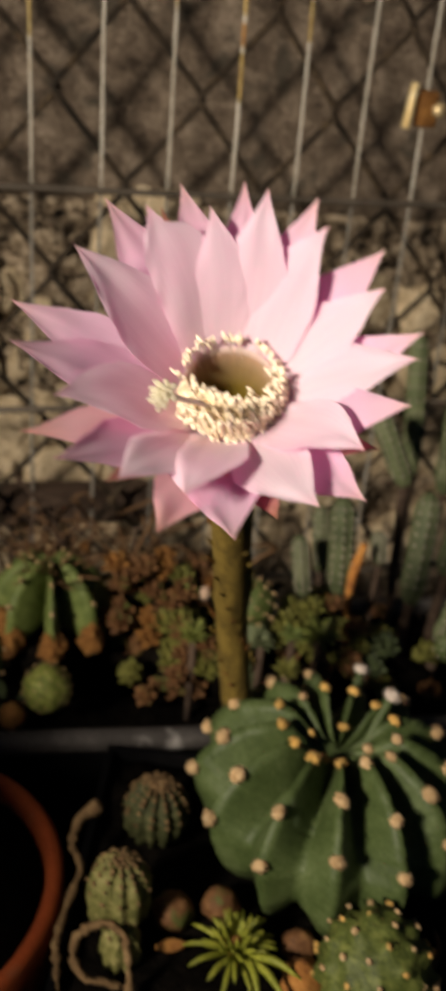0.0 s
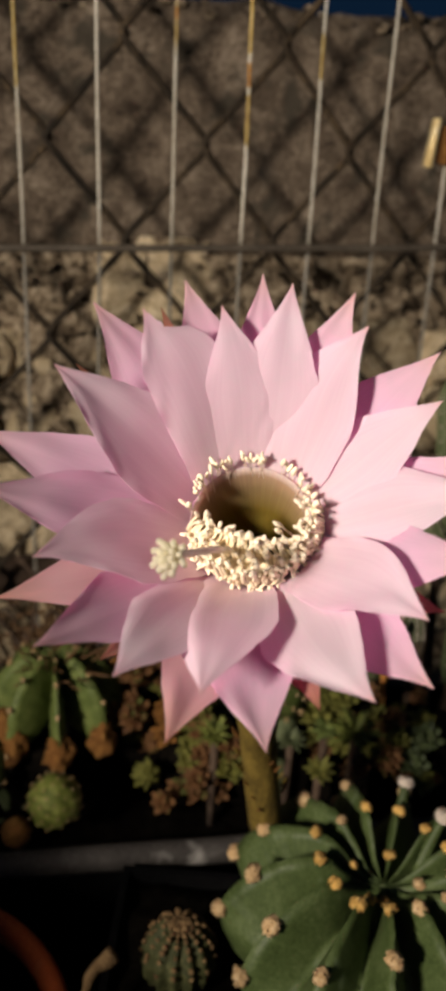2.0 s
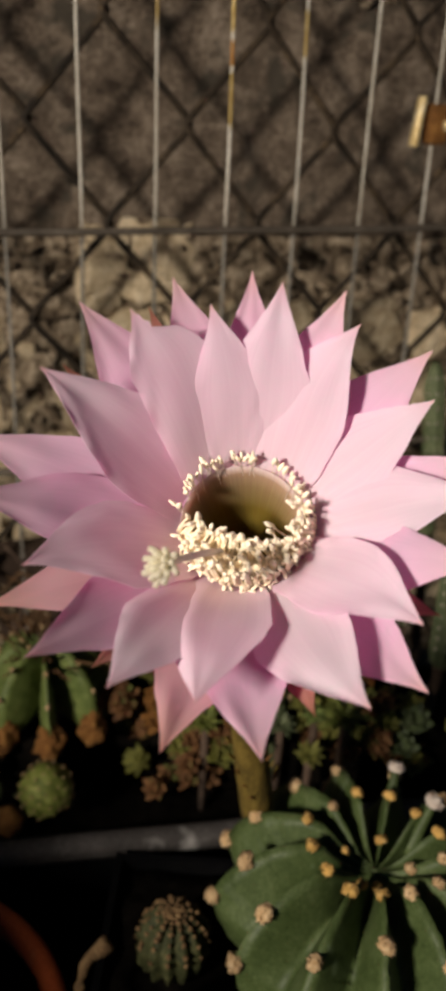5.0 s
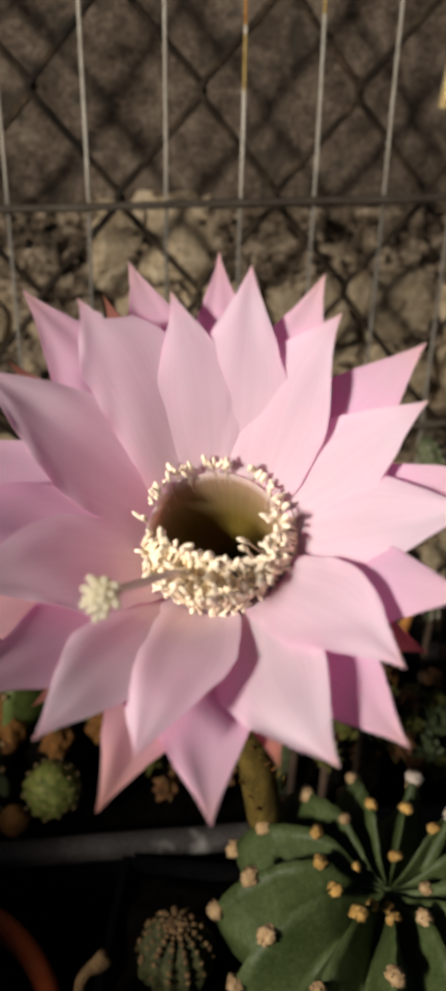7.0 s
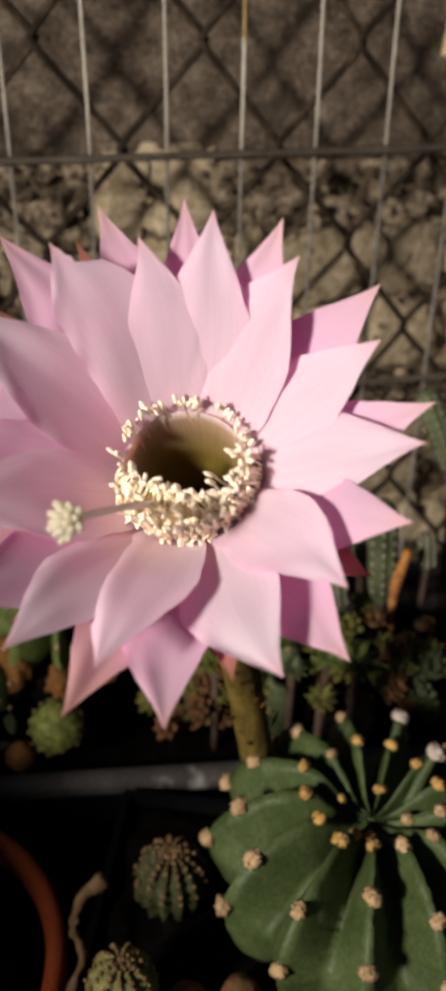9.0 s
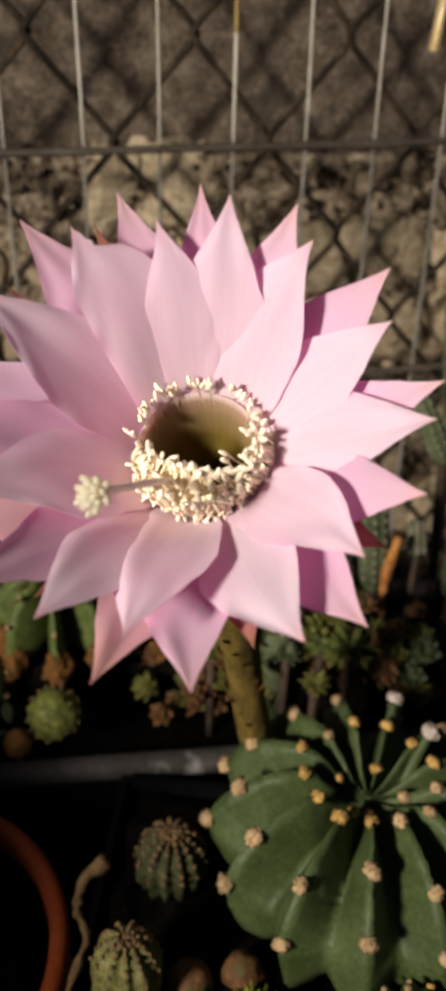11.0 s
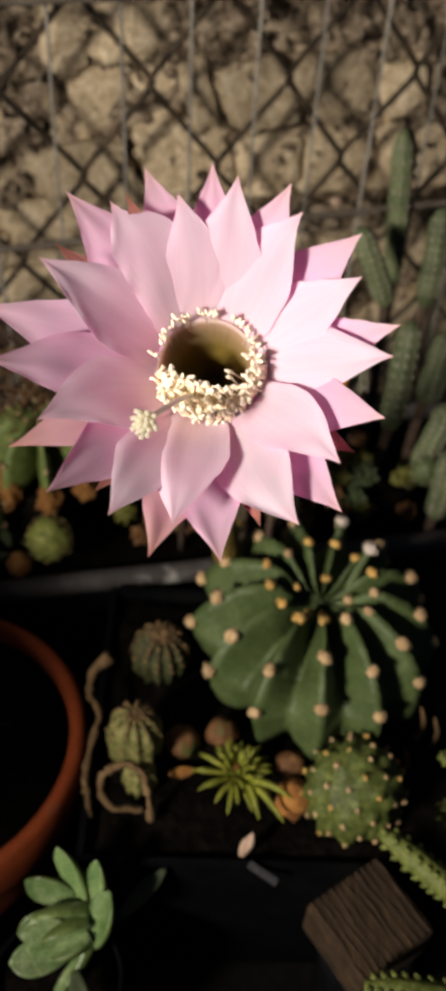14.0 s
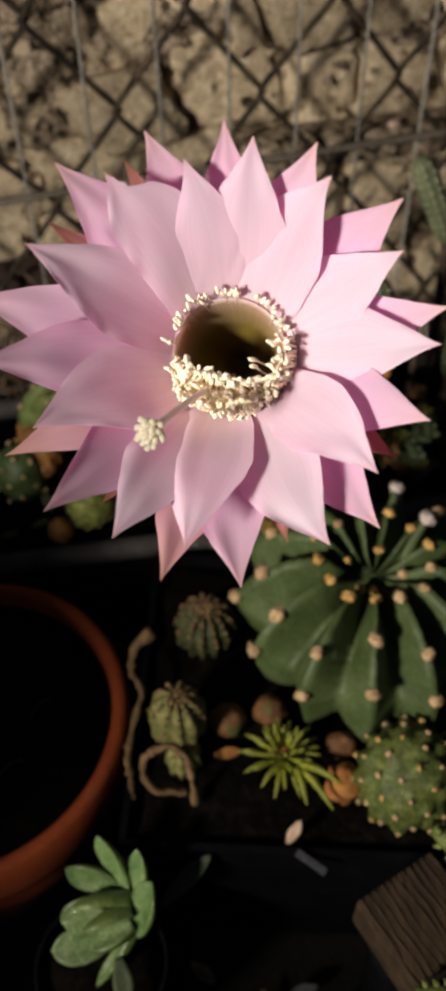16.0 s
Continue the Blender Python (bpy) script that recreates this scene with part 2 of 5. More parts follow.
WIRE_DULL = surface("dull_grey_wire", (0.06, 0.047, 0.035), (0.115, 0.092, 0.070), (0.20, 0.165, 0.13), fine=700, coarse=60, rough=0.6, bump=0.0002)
WIRE_GREY = surface("lower_grey_wire", (0.12, 0.105, 0.085), (0.25, 0.225, 0.19), (0.42, 0.39, 0.34), fine=700, coarse=60, rough=0.6, bump=0.0002, stretch=(1, 1, 0.35))
WIRE_RUST = surface("rusty_chain_wire", (0.010, 0.007, 0.004), (0.030, 0.021, 0.013), (0.15, 0.10, 0.055), fine=700, coarse=60, rough=0.8, bump=0.0003)
BRASS = surface("tarnished_brass", (0.42, 0.26, 0.10), (0.72, 0.52, 0.26), (0.90, 0.76, 0.48), fine=600, coarse=120, rough=0.35, bump=0.0002, metal=0.35, vary=0)
BRASS_PALE = surface("worn_bright_brass", (0.60, 0.40, 0.15), (0.82, 0.62, 0.30), (0.92, 0.80, 0.55), fine=600, coarse=120, rough=0.3, bump=0.0002, metal=0.15, vary=0)
WOOD = surface("weathered_wood", (0.010, 0.0055, 0.0025), (0.027, 0.015, 0.0065), (0.058, 0.034, 0.015), fine=350, coarse=90, rough=0.85, bump=0.0006, stretch=(1, 0.12, 1))
BOARD = surface("dark_old_board", (0.035, 0.022, 0.015), (0.075, 0.047, 0.032), (0.12, 0.08, 0.055), fine=300, coarse=60, rough=0.9, bump=0.0006, stretch=(0.12, 1, 1))
PALE_CHIP = surface("pale_dry_chip", (0.30, 0.18, 0.12), (0.50, 0.34, 0.24), (0.64, 0.48, 0.36), fine=900, coarse=150, rough=0.9, bump=0.0003)
GREY_CHIP = surface("grey_chip", (0.02, 0.02, 0.022), (0.042, 0.042, 0.045), (0.08, 0.08, 0.085), fine=900, coarse=150, rough=0.9, bump=0.0003)


# ---- building blocks ----
def mesh_from(bm, material, smooth=True):
    bmesh.ops.recalc_face_normals(bm, faces=bm.faces)
    data = bpy.data.meshes.new("mesh")
    bm.to_mesh(data)
    bm.free()
    for f in data.polygons:
        f.use_smooth = smooth
    data.materials.append(material)
    return data


def thing(name, at, label, category, group="", kind=""):
    ob = new(name)
    ob.empty_display_size = 0.02
    ob.location = at
    return tagged(ob, label, category, group, kind)


def base_of(ob):
    """The world place of a thing's or part's origin (nothing here is turned)."""
    p = Vector((0, 0, 0))
    while ob:
        p += ob.location
        ob = ob.parent
    return p


def part(name, bm, material, parent, label="", smooth=True):
    """One mesh, modelled in world coordinates, under a thing or a part."""
    shift = base_of(parent)
    bmesh.ops.translate(bm, vec=-shift, verts=bm.verts)
    ob = new(name, mesh_from(bm, material, smooth))
    ob.parent = parent
    return tagged(ob, label)


def piece(name, data, m, parent, label=""):
    """One of many alike pieces on a shared mesh, at the world pose m."""
    ob = new(name, data)
    ob.parent = parent
    ob.matrix_basis = Matrix.Translation(-base_of(parent)) @ m
    return tagged(ob, label)


def solid(name, bm, material, label, category, group="", kind="", smooth=True):
    """A thing that is one mesh."""
    return tagged(new(name, mesh_from(bm, material, smooth)), label, category, group, kind)


def sweep(points, radii, seg=10, bm=None, flat=1.0):
    """A round tube through points, closed at both ends."""
    bm = bm or bmesh.new()
    pts = [Vector(p) for p in points]
    rings, side = [], None
    for i, p in enumerate(pts):
        way = (pts[min(i + 1, len(pts) - 1)] - pts[max(i - 1, 0)]).normalized()
        if side is None:
            side = way.orthogonal().normalized()
        side = (side - way * side.dot(way)).normalized()
        other = way.cross(side)
        r = radii[i] if hasattr(radii, "__len__") else radii
        rings.append([bm.verts.new(p + (side * math.cos(a) + other * math.sin(a) * flat) * r) for a in (2 * math.pi * k / seg for k in range(seg))])
    for a, b in zip(rings, rings[1:]):
        for k in range(seg):
            bm.faces.new((a[k], a[(k + 1) % seg], b[(k + 1) % seg], b[k]))
    bm.faces.new(rings[0][::-1])
    bm.faces.new(rings[-1])
    return bm


def bend(points, n=20):
    """A smooth line through a few points."""
    pts = [Vector(p) for p in points]
    pts = [2 * pts[0] - pts[1], *pts, 2 * pts[-1] - pts[-2]]
    out = []
    spans = len(pts) - 3
    for i in range(n + 1):
        s = min(i * spans / n, spans - 1e-6)
        k, t = int(s), s - int(s)
        a, b, c, d = pts[k : k + 4]
        out.append(0.5 * ((2 * b) + (c - a) * t + (2 * a - 5 * b + 4 * c - d) * t * t + (3 * b - a - 3 * c + d) * t**3))
    return out


def turned(profile, at, seg=48, bm=None, closed=False):
    """A shape turned on the upright axis through at, from (radius, height) pairs."""
    bm = bm or bmesh.new()
    rings = []
    for r, z in profile:
        rings.append([bm.verts.new((at[0] + r * math.cos(a), at[1] + r * math.sin(a), at[2] + z)) for a in (2 * math.pi * k / seg for k in range(seg))])
    pairs = list(zip(rings, rings[1:])) + ([(rings[-1], rings[0])] if closed else [])
    for a, b in pairs:
        for k in range(seg):
            bm.faces.new((a[k], a[(k + 1) % seg], b[(k + 1) % seg], b[k]))
    if not closed:
        bm.faces.new(rings[0][::-1])
        bm.faces.new(rings[-1])
    return bm


def blob(at, radii, seed=0, rough=0.15, freq=1.6, level=2, bm=None, turn=None):
    """A lumpy rounded body."""
    bm = bm or bmesh.new()
    made = bmesh.ops.create_icosphere(bm, subdivisions=level, radius=1.0)["verts"]
    off = Vector((seed * 3.7, seed * 1.9, seed * 5.3))
    for v in made:
        k = 1 + rough * noise.noise(v.co * freq + off) * 1.6
        q = Vector((v.co.x * radii[0], v.co.y * radii[1], v.co.z * radii[2])) * k
        v.co = (turn @ q if turn else q) + Vector(at)
    return bm


def block(m, size, bevel=0.002, bm=None):
    """A box with rounded edges at the pose m."""
    bm = bm or bmesh.new()
    made = bmesh.ops.create_cube(bm, size=1.0, matrix=m @ Matrix.Diagonal((*size, 1)))["verts"]
    edges = list({e for v in made for e in v.link_edges})
    bmesh.ops.bevel(bm, geom=edges, offset=bevel, segments=2, affect="EDGES", profile=0.6)
    return bm


def leaf(base, way, up, length, width, thick, curl=0.0, cup=0.3, tip=1.6, bm=None, nu=6, nv=10, keel=0.5):
    """A solid tapering leaf that grows from base along way, its face turned up."""
    bm = bm or bmesh.new()
    way, up = Vector(way).normalized(), Vector(up)
    up = (up - way * up.dot(way)).normalized()
    side = way.cross(up)
    grid = [[], []]
    for j in range(nv + 1):
        v = j / nv
        bow = curl * v * v * length
        w = width * 0.5 * (0.35 + 0.65 * math.sin(min(v / 0.55, 1) * math.pi / 2)) * (1 - max(0, (v - 0.45) / 0.55) ** tip)
        for layer in (0, 1):
            row = []
            for i in range(nu + 1):
                u = 2 * i / nu - 1
                edge = math.sqrt(max(0, 1 - u * u))
                lift = cup * w * u * u + (0.5 if layer else -keel) * thick * edge * (1 - v**3) + bow
                row.append(bm.verts.new(Vector(base) + way * (v * length) + side * (u * w) + up * lift))
            grid[layer].append(row)
    for layer in (0, 1):
        for a, b in zip(grid[layer], grid[layer][1:]):
            for i in range(nu):
                q = (a[i], a[i + 1], b[i + 1], b[i])
                bm.faces.new(q if layer else q[::-1])
    top, low = grid[1], grid[0]
    for a, b, c, d in zip(top, top[1:], low, low[1:]):
        bm.faces.new((a[0], b[0], d[0], c[0]))
        bm.faces.new((a[-1], c[-1], d[-1], b[-1]))
    bm.faces.new([*low[0], *top[0][::-1]])
    bm.faces.new([*top[-1], *low[-1][::-1]])
    bmesh.ops.remove_doubles(bm, verts=bm.verts, dist=1e-5)
    return bm


# the fence line: s runs along it, off away from the camera, z up
FENCE_AT, FENCE_WAY = Vector((-0.0149, 0.5341, 0)), Vector((0.9550, 0.2965, 0))
FENCE_BACK = Vector((-0.2965, 0.9550, 0))
FENCE_TURN = math.degrees(math.atan2(0.2965, 0.9550))


def along(s, off, z):
    return FENCE_AT + FENCE_WAY * s + FENCE_BACK * off + Vector((0, 0, z))


# ---- the setting ----
def rough_wall(s0, s1, z0, z1, off, thick, amp, step=0.012, ragged=0.0):
    """A wall along the fence line with an uneven face and a ragged top."""
    bm = bmesh.new()
    ns, nz = max(2, round((s1 - s0) / step)), max(2, round((z1 - z0) / step))
    def place(i, j, d):
        s, v = s0 + (s1 - s0) * i / ns, j / nz
        top = z1 + ragged * (noise.noise(Vector((s * 22, 3.3, 0))) + 0.6 * noise.noise(Vector((s * 70, 9.1, 0))))
        z = z0 + (top - z0) * v
        bump = amp * (noise.noise(Vector((s * 16, z * 16, 1.7))) + 0.5 * noise.noise(Vector((s * 55, z * 55, 4.1)))) * (1 if d == 0 else 0)
        if v == 1:
            bump += ragged * 0.8 * (1 + noise.noise(Vector((s * 40, 5, 2)))) * (1 if d == 0 else 0)
        return bm.verts.new(along(s, off + bump + d * thick, z))
    front = [[place(i, j, 0) for i in range(ns + 1)] for j in range(nz + 1)]
    back = [[place(i, j, 1) for i in range(ns + 1)] for j in (0, nz)]
    for a, b in zip(front, front[1:]):
        for i in range(ns):
            bm.faces.new((a[i], a[i + 1], b[i + 1], b[i]))
    for i in range(ns):
        bm.faces.new((back[0][i + 1], back[0][i], back[1][i], back[1][i + 1]))
        bm.faces.new((front[-1][i], front[-1][i + 1], back[1][i + 1], back[1][i]))
        bm.faces.new((front[0][i + 1], front[0][i], back[0][i], back[0][i + 1]))
    bm.faces.new([r[0] for r in front] + [back[1][0], back[0][0]])
    bm.faces.new([r[-1] for r in front][::-1] + [back[0][-1], back[1][-1]])
    return bm


bm = bmesh.new()
bmesh.ops.create_grid(bm, x_segments=40, y_segments=40, size=1.0)
for v in bm.verts:
    far = max(abs(v.co.x), abs(v.co.y))
    v.co *= 2.0 + 150 * far**6
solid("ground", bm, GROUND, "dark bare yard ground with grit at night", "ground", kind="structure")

WALL_BACK = solid("wall_back", rough_wall(-1.2, 1.4, 0.366, 0.508, 0.092, 0.14, 0.004, ragged=0.007), RENDER_COAT, "grey brown cement-rendered garden wall with a broken ragged top", "wall", kind="structure")
WALL_BASE = solid("wall_base", rough_wall(-1.2, 1.4, -0.02, 0.365, 0.090, 0.15, 0.0100, step=0.005), MORTAR, "rubble masonry wall base of tan stones and dark mortar", "wall", kind="structure")


# ---- fences ----
fence = thing("wire_grid_panel", along(0, 0, 0), "weathered white welded wire grid panel with rust spots", "wire panel")
for i in range(-9, 12):
    s = 0.0005 + 0.0379 * i
    line = [along(s + 0.0012 * noise.noise(Vector((i * 3.1, z * 9, 0))), 0.0, z) for z in [0.02 + 0.0225 * k for k in range(29)]]
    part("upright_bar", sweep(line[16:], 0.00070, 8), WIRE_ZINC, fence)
    # below the middle each upright is thicker and a darker grey
    part("upright_bar", sweep(line[:17], 0.00088, 8), WIRE_GREY, fence, "dull grey lower wire")
for i, z0, z1, tint in ((0, 0.4700, 0.5200, YELLOWED), (0, 0.4570, 0.4700, RUST), (0, 0.4270, 0.4570, YELLOWED), (-1, 0.485, 0.491, RUST), (-3, 0.448, 0.498, YELLOWED), (-2, 0.520, 0.560, YELLOWED), (1, 0.462, 0.486, YELLOWED)):
    line = [along(0.0005 + 0.0379 * i + 0.0012 * noise.noise(Vector((i * 3.1, z * 9, 0))), 0.0, z) for z in [z0 + (z1 - z0) * k / 8 for k in range(9)]]
    part("rust_patch", sweep(line, [0.00066 + 0.00014 * min(1, k / 2, (8 - k) / 2) + 0.00004 * noise.noise(Vector((k, i, z0 * 90))) for k in range(9)], 8), tint, fence, "flaking orange rust" if tint is RUST else "gold yellow rust bloom")
for z, r in ((0.1265, 0.0021), (0.254, 0.0021), (0.3805, 0.0019), (0.637, 0.0021)):
    line = [along(s, -0.0036, z + 0.02 * s + 0.0008 * noise.noise(Vector((s * 20, z * 50, 3)))) for s in [-0.36 + 0.02 * k for k in range(40)]]
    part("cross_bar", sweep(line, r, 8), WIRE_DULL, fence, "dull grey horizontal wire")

clip = thing("fence_clip", along(0.118, 0, 0.425), "rusty brass clamp fixed on the wire panel", "clamp")
m = Matrix.Translation(along(0.1125, 0, 0.436)) @ pose(0, 0, 0, 0, 0, FENCE_TURN)
part("jaw", block(m @ pose(0.001, -0.003, 0, 0, 0, 0), (0.011, 0.012, 0.020), 0.0025), CORK, clip, "rust brown jaw")
part("plate", block(m @ pose(-0.0100, -0.004, 0.001, 0, 6, 0), (0.0035, 0.006, 0.025), 0.0012), BRASS_PALE, clip, "shiny brass side plate")
part("bolt", sweep([m @ Vector((0.005, -0.009, 0)), m @ Vector((0.005, -0.014, 0))], 0.004, 6), BRASS, clip)

mesh_fence = thing("chain_link_fence", along(0, 0.035, 0), "rusty diamond chain-link fence before a garden wall", "fence")
HALF, TALL = 0.0425, 0.103
for i in range(-9, 13):
    line = []
    for k in range(13):
        s = -0.0135 + HALF * (i + (k + i) % 2)
        z = 0.43 - 0.412 + TALL * 0.5 * k
        turn_left = (k + i) % 2
        d = 0.0020 if turn_left else -0.0020
        tilt = 0.0025 if turn_left else -0.0025
        sway = 0.0035 * noise.noise(Vector((s * 12, z * 12, 7)))
        for dz, ds in ((-0.0055, -tilt), (0.0, tilt * 0.7), (0.0055, -tilt)):
            line.append(along(s + ds + sway, 0.035 + (d if dz == 0 else d * (0.3 if dz < 0 else -0.3)), z + dz))
    part("wire", sweep(line, 0.0020, 7), WIRE_RUST, mesh_fence)

bm = block(Matrix.Translation(along(-0.17, 0.062, 0.160)) @ pose(0, 0, 0, 3, 0, FENCE_TURN), (0.30, 0.016, 0.026), 0.002)
solid("old_board", bm, BOARD, "dark old wooden board lying along the wall", "board", smooth=False)
bm = block(Matrix.Translation(along(0.19, 0.060, 0.226)) @ pose(0, 0, 0, 0, 1.0, FENCE_TURN), (0.34, 0.028, 0.020), 0.005)
solid("wall_ledge", bm, MORTAR, "rough mortar ledge at the foot of the wall", "ledge", kind="structure")
solid("pale_pebble", blob(along(0.120, 0.046, 0.2405), (0.0045, 0.003, 0.0032), 3), PALE_CHIP, "small pale pebble on the mortar ledge", "pebble")


# ---- containers ----
def soil_sheet(x0, x1, y0, y1, z, turn=None, amp=0.004, step=0.008):
    bm = bmesh.new()
    nx, ny = max(2, round((x1 - x0) / step)), max(2, round((y1 - y0) / step))
    rows = []
    for j in range(ny + 1):
        row = []
        for i in range(nx + 1):
            x, y = x0 + (x1 - x0) * i / nx, y0 + (y1 - y0) * j / ny
            h = amp * (noise.noise(Vector((x * 60, y * 60, z * 9))) + 0.6 * noise.noise(Vector((x * 190, y * 190, 2))))
            row.append(bm.verts.new(turn @ Vector((x, y, z + h)) if turn else (x, y, z + h)))
        rows.append(row)
    for a, b in zip(rows, rows[1:]):
        for i in range(nx):
            bm.faces.new((a[i], a[i + 1], b[i + 1], b[i]))
    down = bmesh.ops.extrude_face_region(bm, geom=list(bm.faces))["geom"]
    bmesh.ops.translate(bm, vec=(0, 0, -0.012), verts=[g for g in down if isinstance(g, bmesh.types.BMVert)])
    return bm


def box_walls(m, x0, x1, y0, y1, z0, z1, thick):
    """An open box: four walls and a bottom, in one mesh."""
    bm = bmesh.new()
    outer = [(x0, y0), (x1, y0), (x1, y1), (x0, y1)]
    inner = [(x0 + thick, y0 + thick), (x1 - thick, y0 + thick), (x1 - thick, y1 - thick), (x0 + thick, y1 - thick)]
    taper = 0.9
    cx, cy = (x0 + x1) / 2, (y0 + y1) / 2
    low = [bm.verts.new(m @ Vector((cx + (x - cx) * taper, cy + (y - cy) * taper, z0))) for x, y in outer]
    top = [bm.verts.new(m @ Vector((x, y, z1))) for x, y in outer]
    top_in = [bm.verts.new(m @ Vector((x, y, z1))) for x, y in inner]
    low_in = [bm.verts.new(m @ Vector((cx + (x - cx) * taper, cy + (y - cy) * taper, z0 + thick))) for x, y in inner]
    for a, b in ((low, top), (top, top_in), (top_in, low_in)):
        for k in range(4):
            bm.faces.new((a[k], a[(k + 1) % 4], b[(k + 1) % 4], b[k]))
    bm.faces.new(low[::-1])
    bm.faces.new(low_in)
    return bm


BED = Matrix.Translation(along(0, 0, 0)) @ pose(0, 0, 0, 0, 0, FENCE_TURN - 5.0)
trough = thing("planter_trough", along(0.02, -0.1, 0), "long grey weathered plastic planter trough with dark soil", "planter")
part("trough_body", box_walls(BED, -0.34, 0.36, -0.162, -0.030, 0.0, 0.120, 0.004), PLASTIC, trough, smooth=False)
for name, a, b in (("rim", (-0.345, -0.160), (0.365, -0.160)), ("rim", (-0.345, -0.032), (0.365, -0.032)), ("rim", (-0.342, -0.160), (-0.342, -0.032)), ("rim", (0.362, -0.160), (0.362, -0.032))):
    line = [BED @ Vector((a[0] + (b[0] - a[0]) * k / 30, a[1] + (b[1] - a[1]) * k / 30, 0.1215 + 0.0012 * noise.noise(Vector((k * 0.4, a[1] * 9, 1))))) for k in range(31)]
    part(name, sweep(line, 0.0062, 10), TROUGH, trough, "rounded grey rim with pale scuffs")
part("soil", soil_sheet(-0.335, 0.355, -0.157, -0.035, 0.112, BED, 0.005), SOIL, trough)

tray = thing("plant_tray", (0.045, 0.28, 0), "square black plastic tray of dark soil and cacti", "tray")
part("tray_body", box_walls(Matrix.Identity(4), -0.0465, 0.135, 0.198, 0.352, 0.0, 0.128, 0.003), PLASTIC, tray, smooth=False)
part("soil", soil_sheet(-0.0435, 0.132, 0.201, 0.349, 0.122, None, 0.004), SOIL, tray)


def round_pot(name, at, r, high, wall, soil_z, material, label, lip=0.012, category="pot"):
    pot = thing(name, at, label, category)
    prof = [(r * 0.70, 0.0), (r * 0.90, high - lip * 1.6), (r * 0.905, high - lip * 1.5), (r * 0.985, high - lip * 1.4), (r, high - lip * 1.2), (r, high - 0.002), (r - 0.002, high), (r - wall + 0.002, high), (r - wall, high - 0.003), (r - wall * 1.2, high * 0.6), (r * 0.62, wall)]
    part("pot_body", turned(prof, at, 72), material, pot)
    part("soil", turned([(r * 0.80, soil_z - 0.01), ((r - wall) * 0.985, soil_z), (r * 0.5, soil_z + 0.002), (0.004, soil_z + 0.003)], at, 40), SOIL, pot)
    return pot


round_pot("terracotta_pot", (-0.123, 0.249, 0), 0.0745, 0.137, 0.0072, 0.128, TERRACOTTA, "orange terracotta flower pot with dark soil inside", 0.02)
round_pot("small_black_pot", (-0.050, 0.160, 0), 0.027, 0.105, 0.002, 0.100, PLASTIC, "small black plastic pot holding a rosette succulent", 0.008)
round_pot("black_nursery_pot", (0.152, 0.150, 0), 0.034, 0.110, 0.002, 0.100, PLASTIC, "black plastic nursery pot of toothed succulent stems", 0.008)

round_pot("upturned_black_pot", (0.0740, 0.1690, 0), 0.0195, 0.1275, 0.004, 0.120, PLASTIC, "narrow black plastic pot under a wooden block", 0.006)
WOOD_AT = Matrix.Translation((0.0717, 0.1700, 0.1390)) @ pose(0, 0, 0, 0, 0, 33.9)
wood = thing("wood_block", (0.0717, 0.1700, 0.1275), "weathered brown wooden block with raised grain", "wood block")
part("block_body", block(WOOD_AT, (0.036, 0.034, 0.022), 0.002), WOOD, wood, smooth=False)
rng = random.Random(31)
for k in range(11):
    x = -0.0160 + 0.0032 * k
    line = [WOOD_AT @ Vector((x + 0.0012 * noise.noise(Vector((k * 1.3, j * 0.25, 2))), -0.0165 + 0.033 * j / 12, 0.0107)) for j in range(13)]
    part("grain_ridge", sweep(line, [0.0007 + 0.0005 * noise.noise(Vector((k * 2.1, j * 0.5, 7))) for j in range(13)], 6), WOOD, wood)


# ---- cacti ----
def ribbed(at, wide, high, ribs, furrow, phase, span=2.25, dent=0.2, per=10, rows=36, webbed=0.0, flat=1.0, deep_from=0.30, under=None):
    """A ribbed globe. Returns its mesh and a function that gives the crest of a rib: place and outward way."""
    def skin(theta, phi):
        x = (theta - phase) * ribs / (2 * math.pi)
        m = abs(2 * (x - math.floor(x)) - 1)
        crest = m**1.12
        r = wide * abs(math.sin(phi)) ** flat
        z = high * math.copysign(abs(math.cos(phi)) ** flat, math.cos(phi))
        if under and phi > math.pi / 2:
            r, z = wide * math.sin(phi) ** under[0], -under[1] * abs(math.cos(phi)) ** flat
        out = Vector((math.sin(phi) / wide, 0, math.cos(phi) / high)).normalized()
        deep = furrow * (1 - crest) * min(1.0, math.sin(phi) / deep_from)
        deep *= 1 - webbed * min(1.0, max(0.0, (phi - 0.85) / 0.6)) ** 1.5
        z -= dent * high * math.exp(-((math.sin(phi) / 0.2) ** 2))
        r, z = max(0.0004, r - out.x * deep), z - out.z * deep
        return Vector((at[0] + r * math.cos(theta), at[1] + r * math.sin(theta), at[2] + z))
    bm = bmesh.new()
    n = ribs * per
    grid = []
    for j in range(rows + 1):
        phi = 0.015 + (span - 0.015) * j / rows
        grid.append([bm.verts.new(skin(phase + 2 * math.pi * k / n, phi) + Vector((0.0006 * noise.noise(Vector((k * 0.5, j * 0.5, wide * 99))),) * 3)) for k in range(n)])
    for a, b in zip(grid, grid[1:]):
        for k in range(n):
            bm.faces.new((a[k], b[k], b[(k + 1) % n], a[(k + 1) % n]))
    bm.faces.new(grid[0])
    bm.faces.new(grid[-1][::-1])
    def crest(rib, phi):
        theta = phase + 2 * math.pi * (rib + 0.0) / ribs
        p = skin(theta, phi)
        out = Vector((math.cos(theta) * math.sin(phi), math.sin(theta) * math.sin(phi), math.cos(phi) * wide / high)).normalized()
        return p, out
    return bm, crest


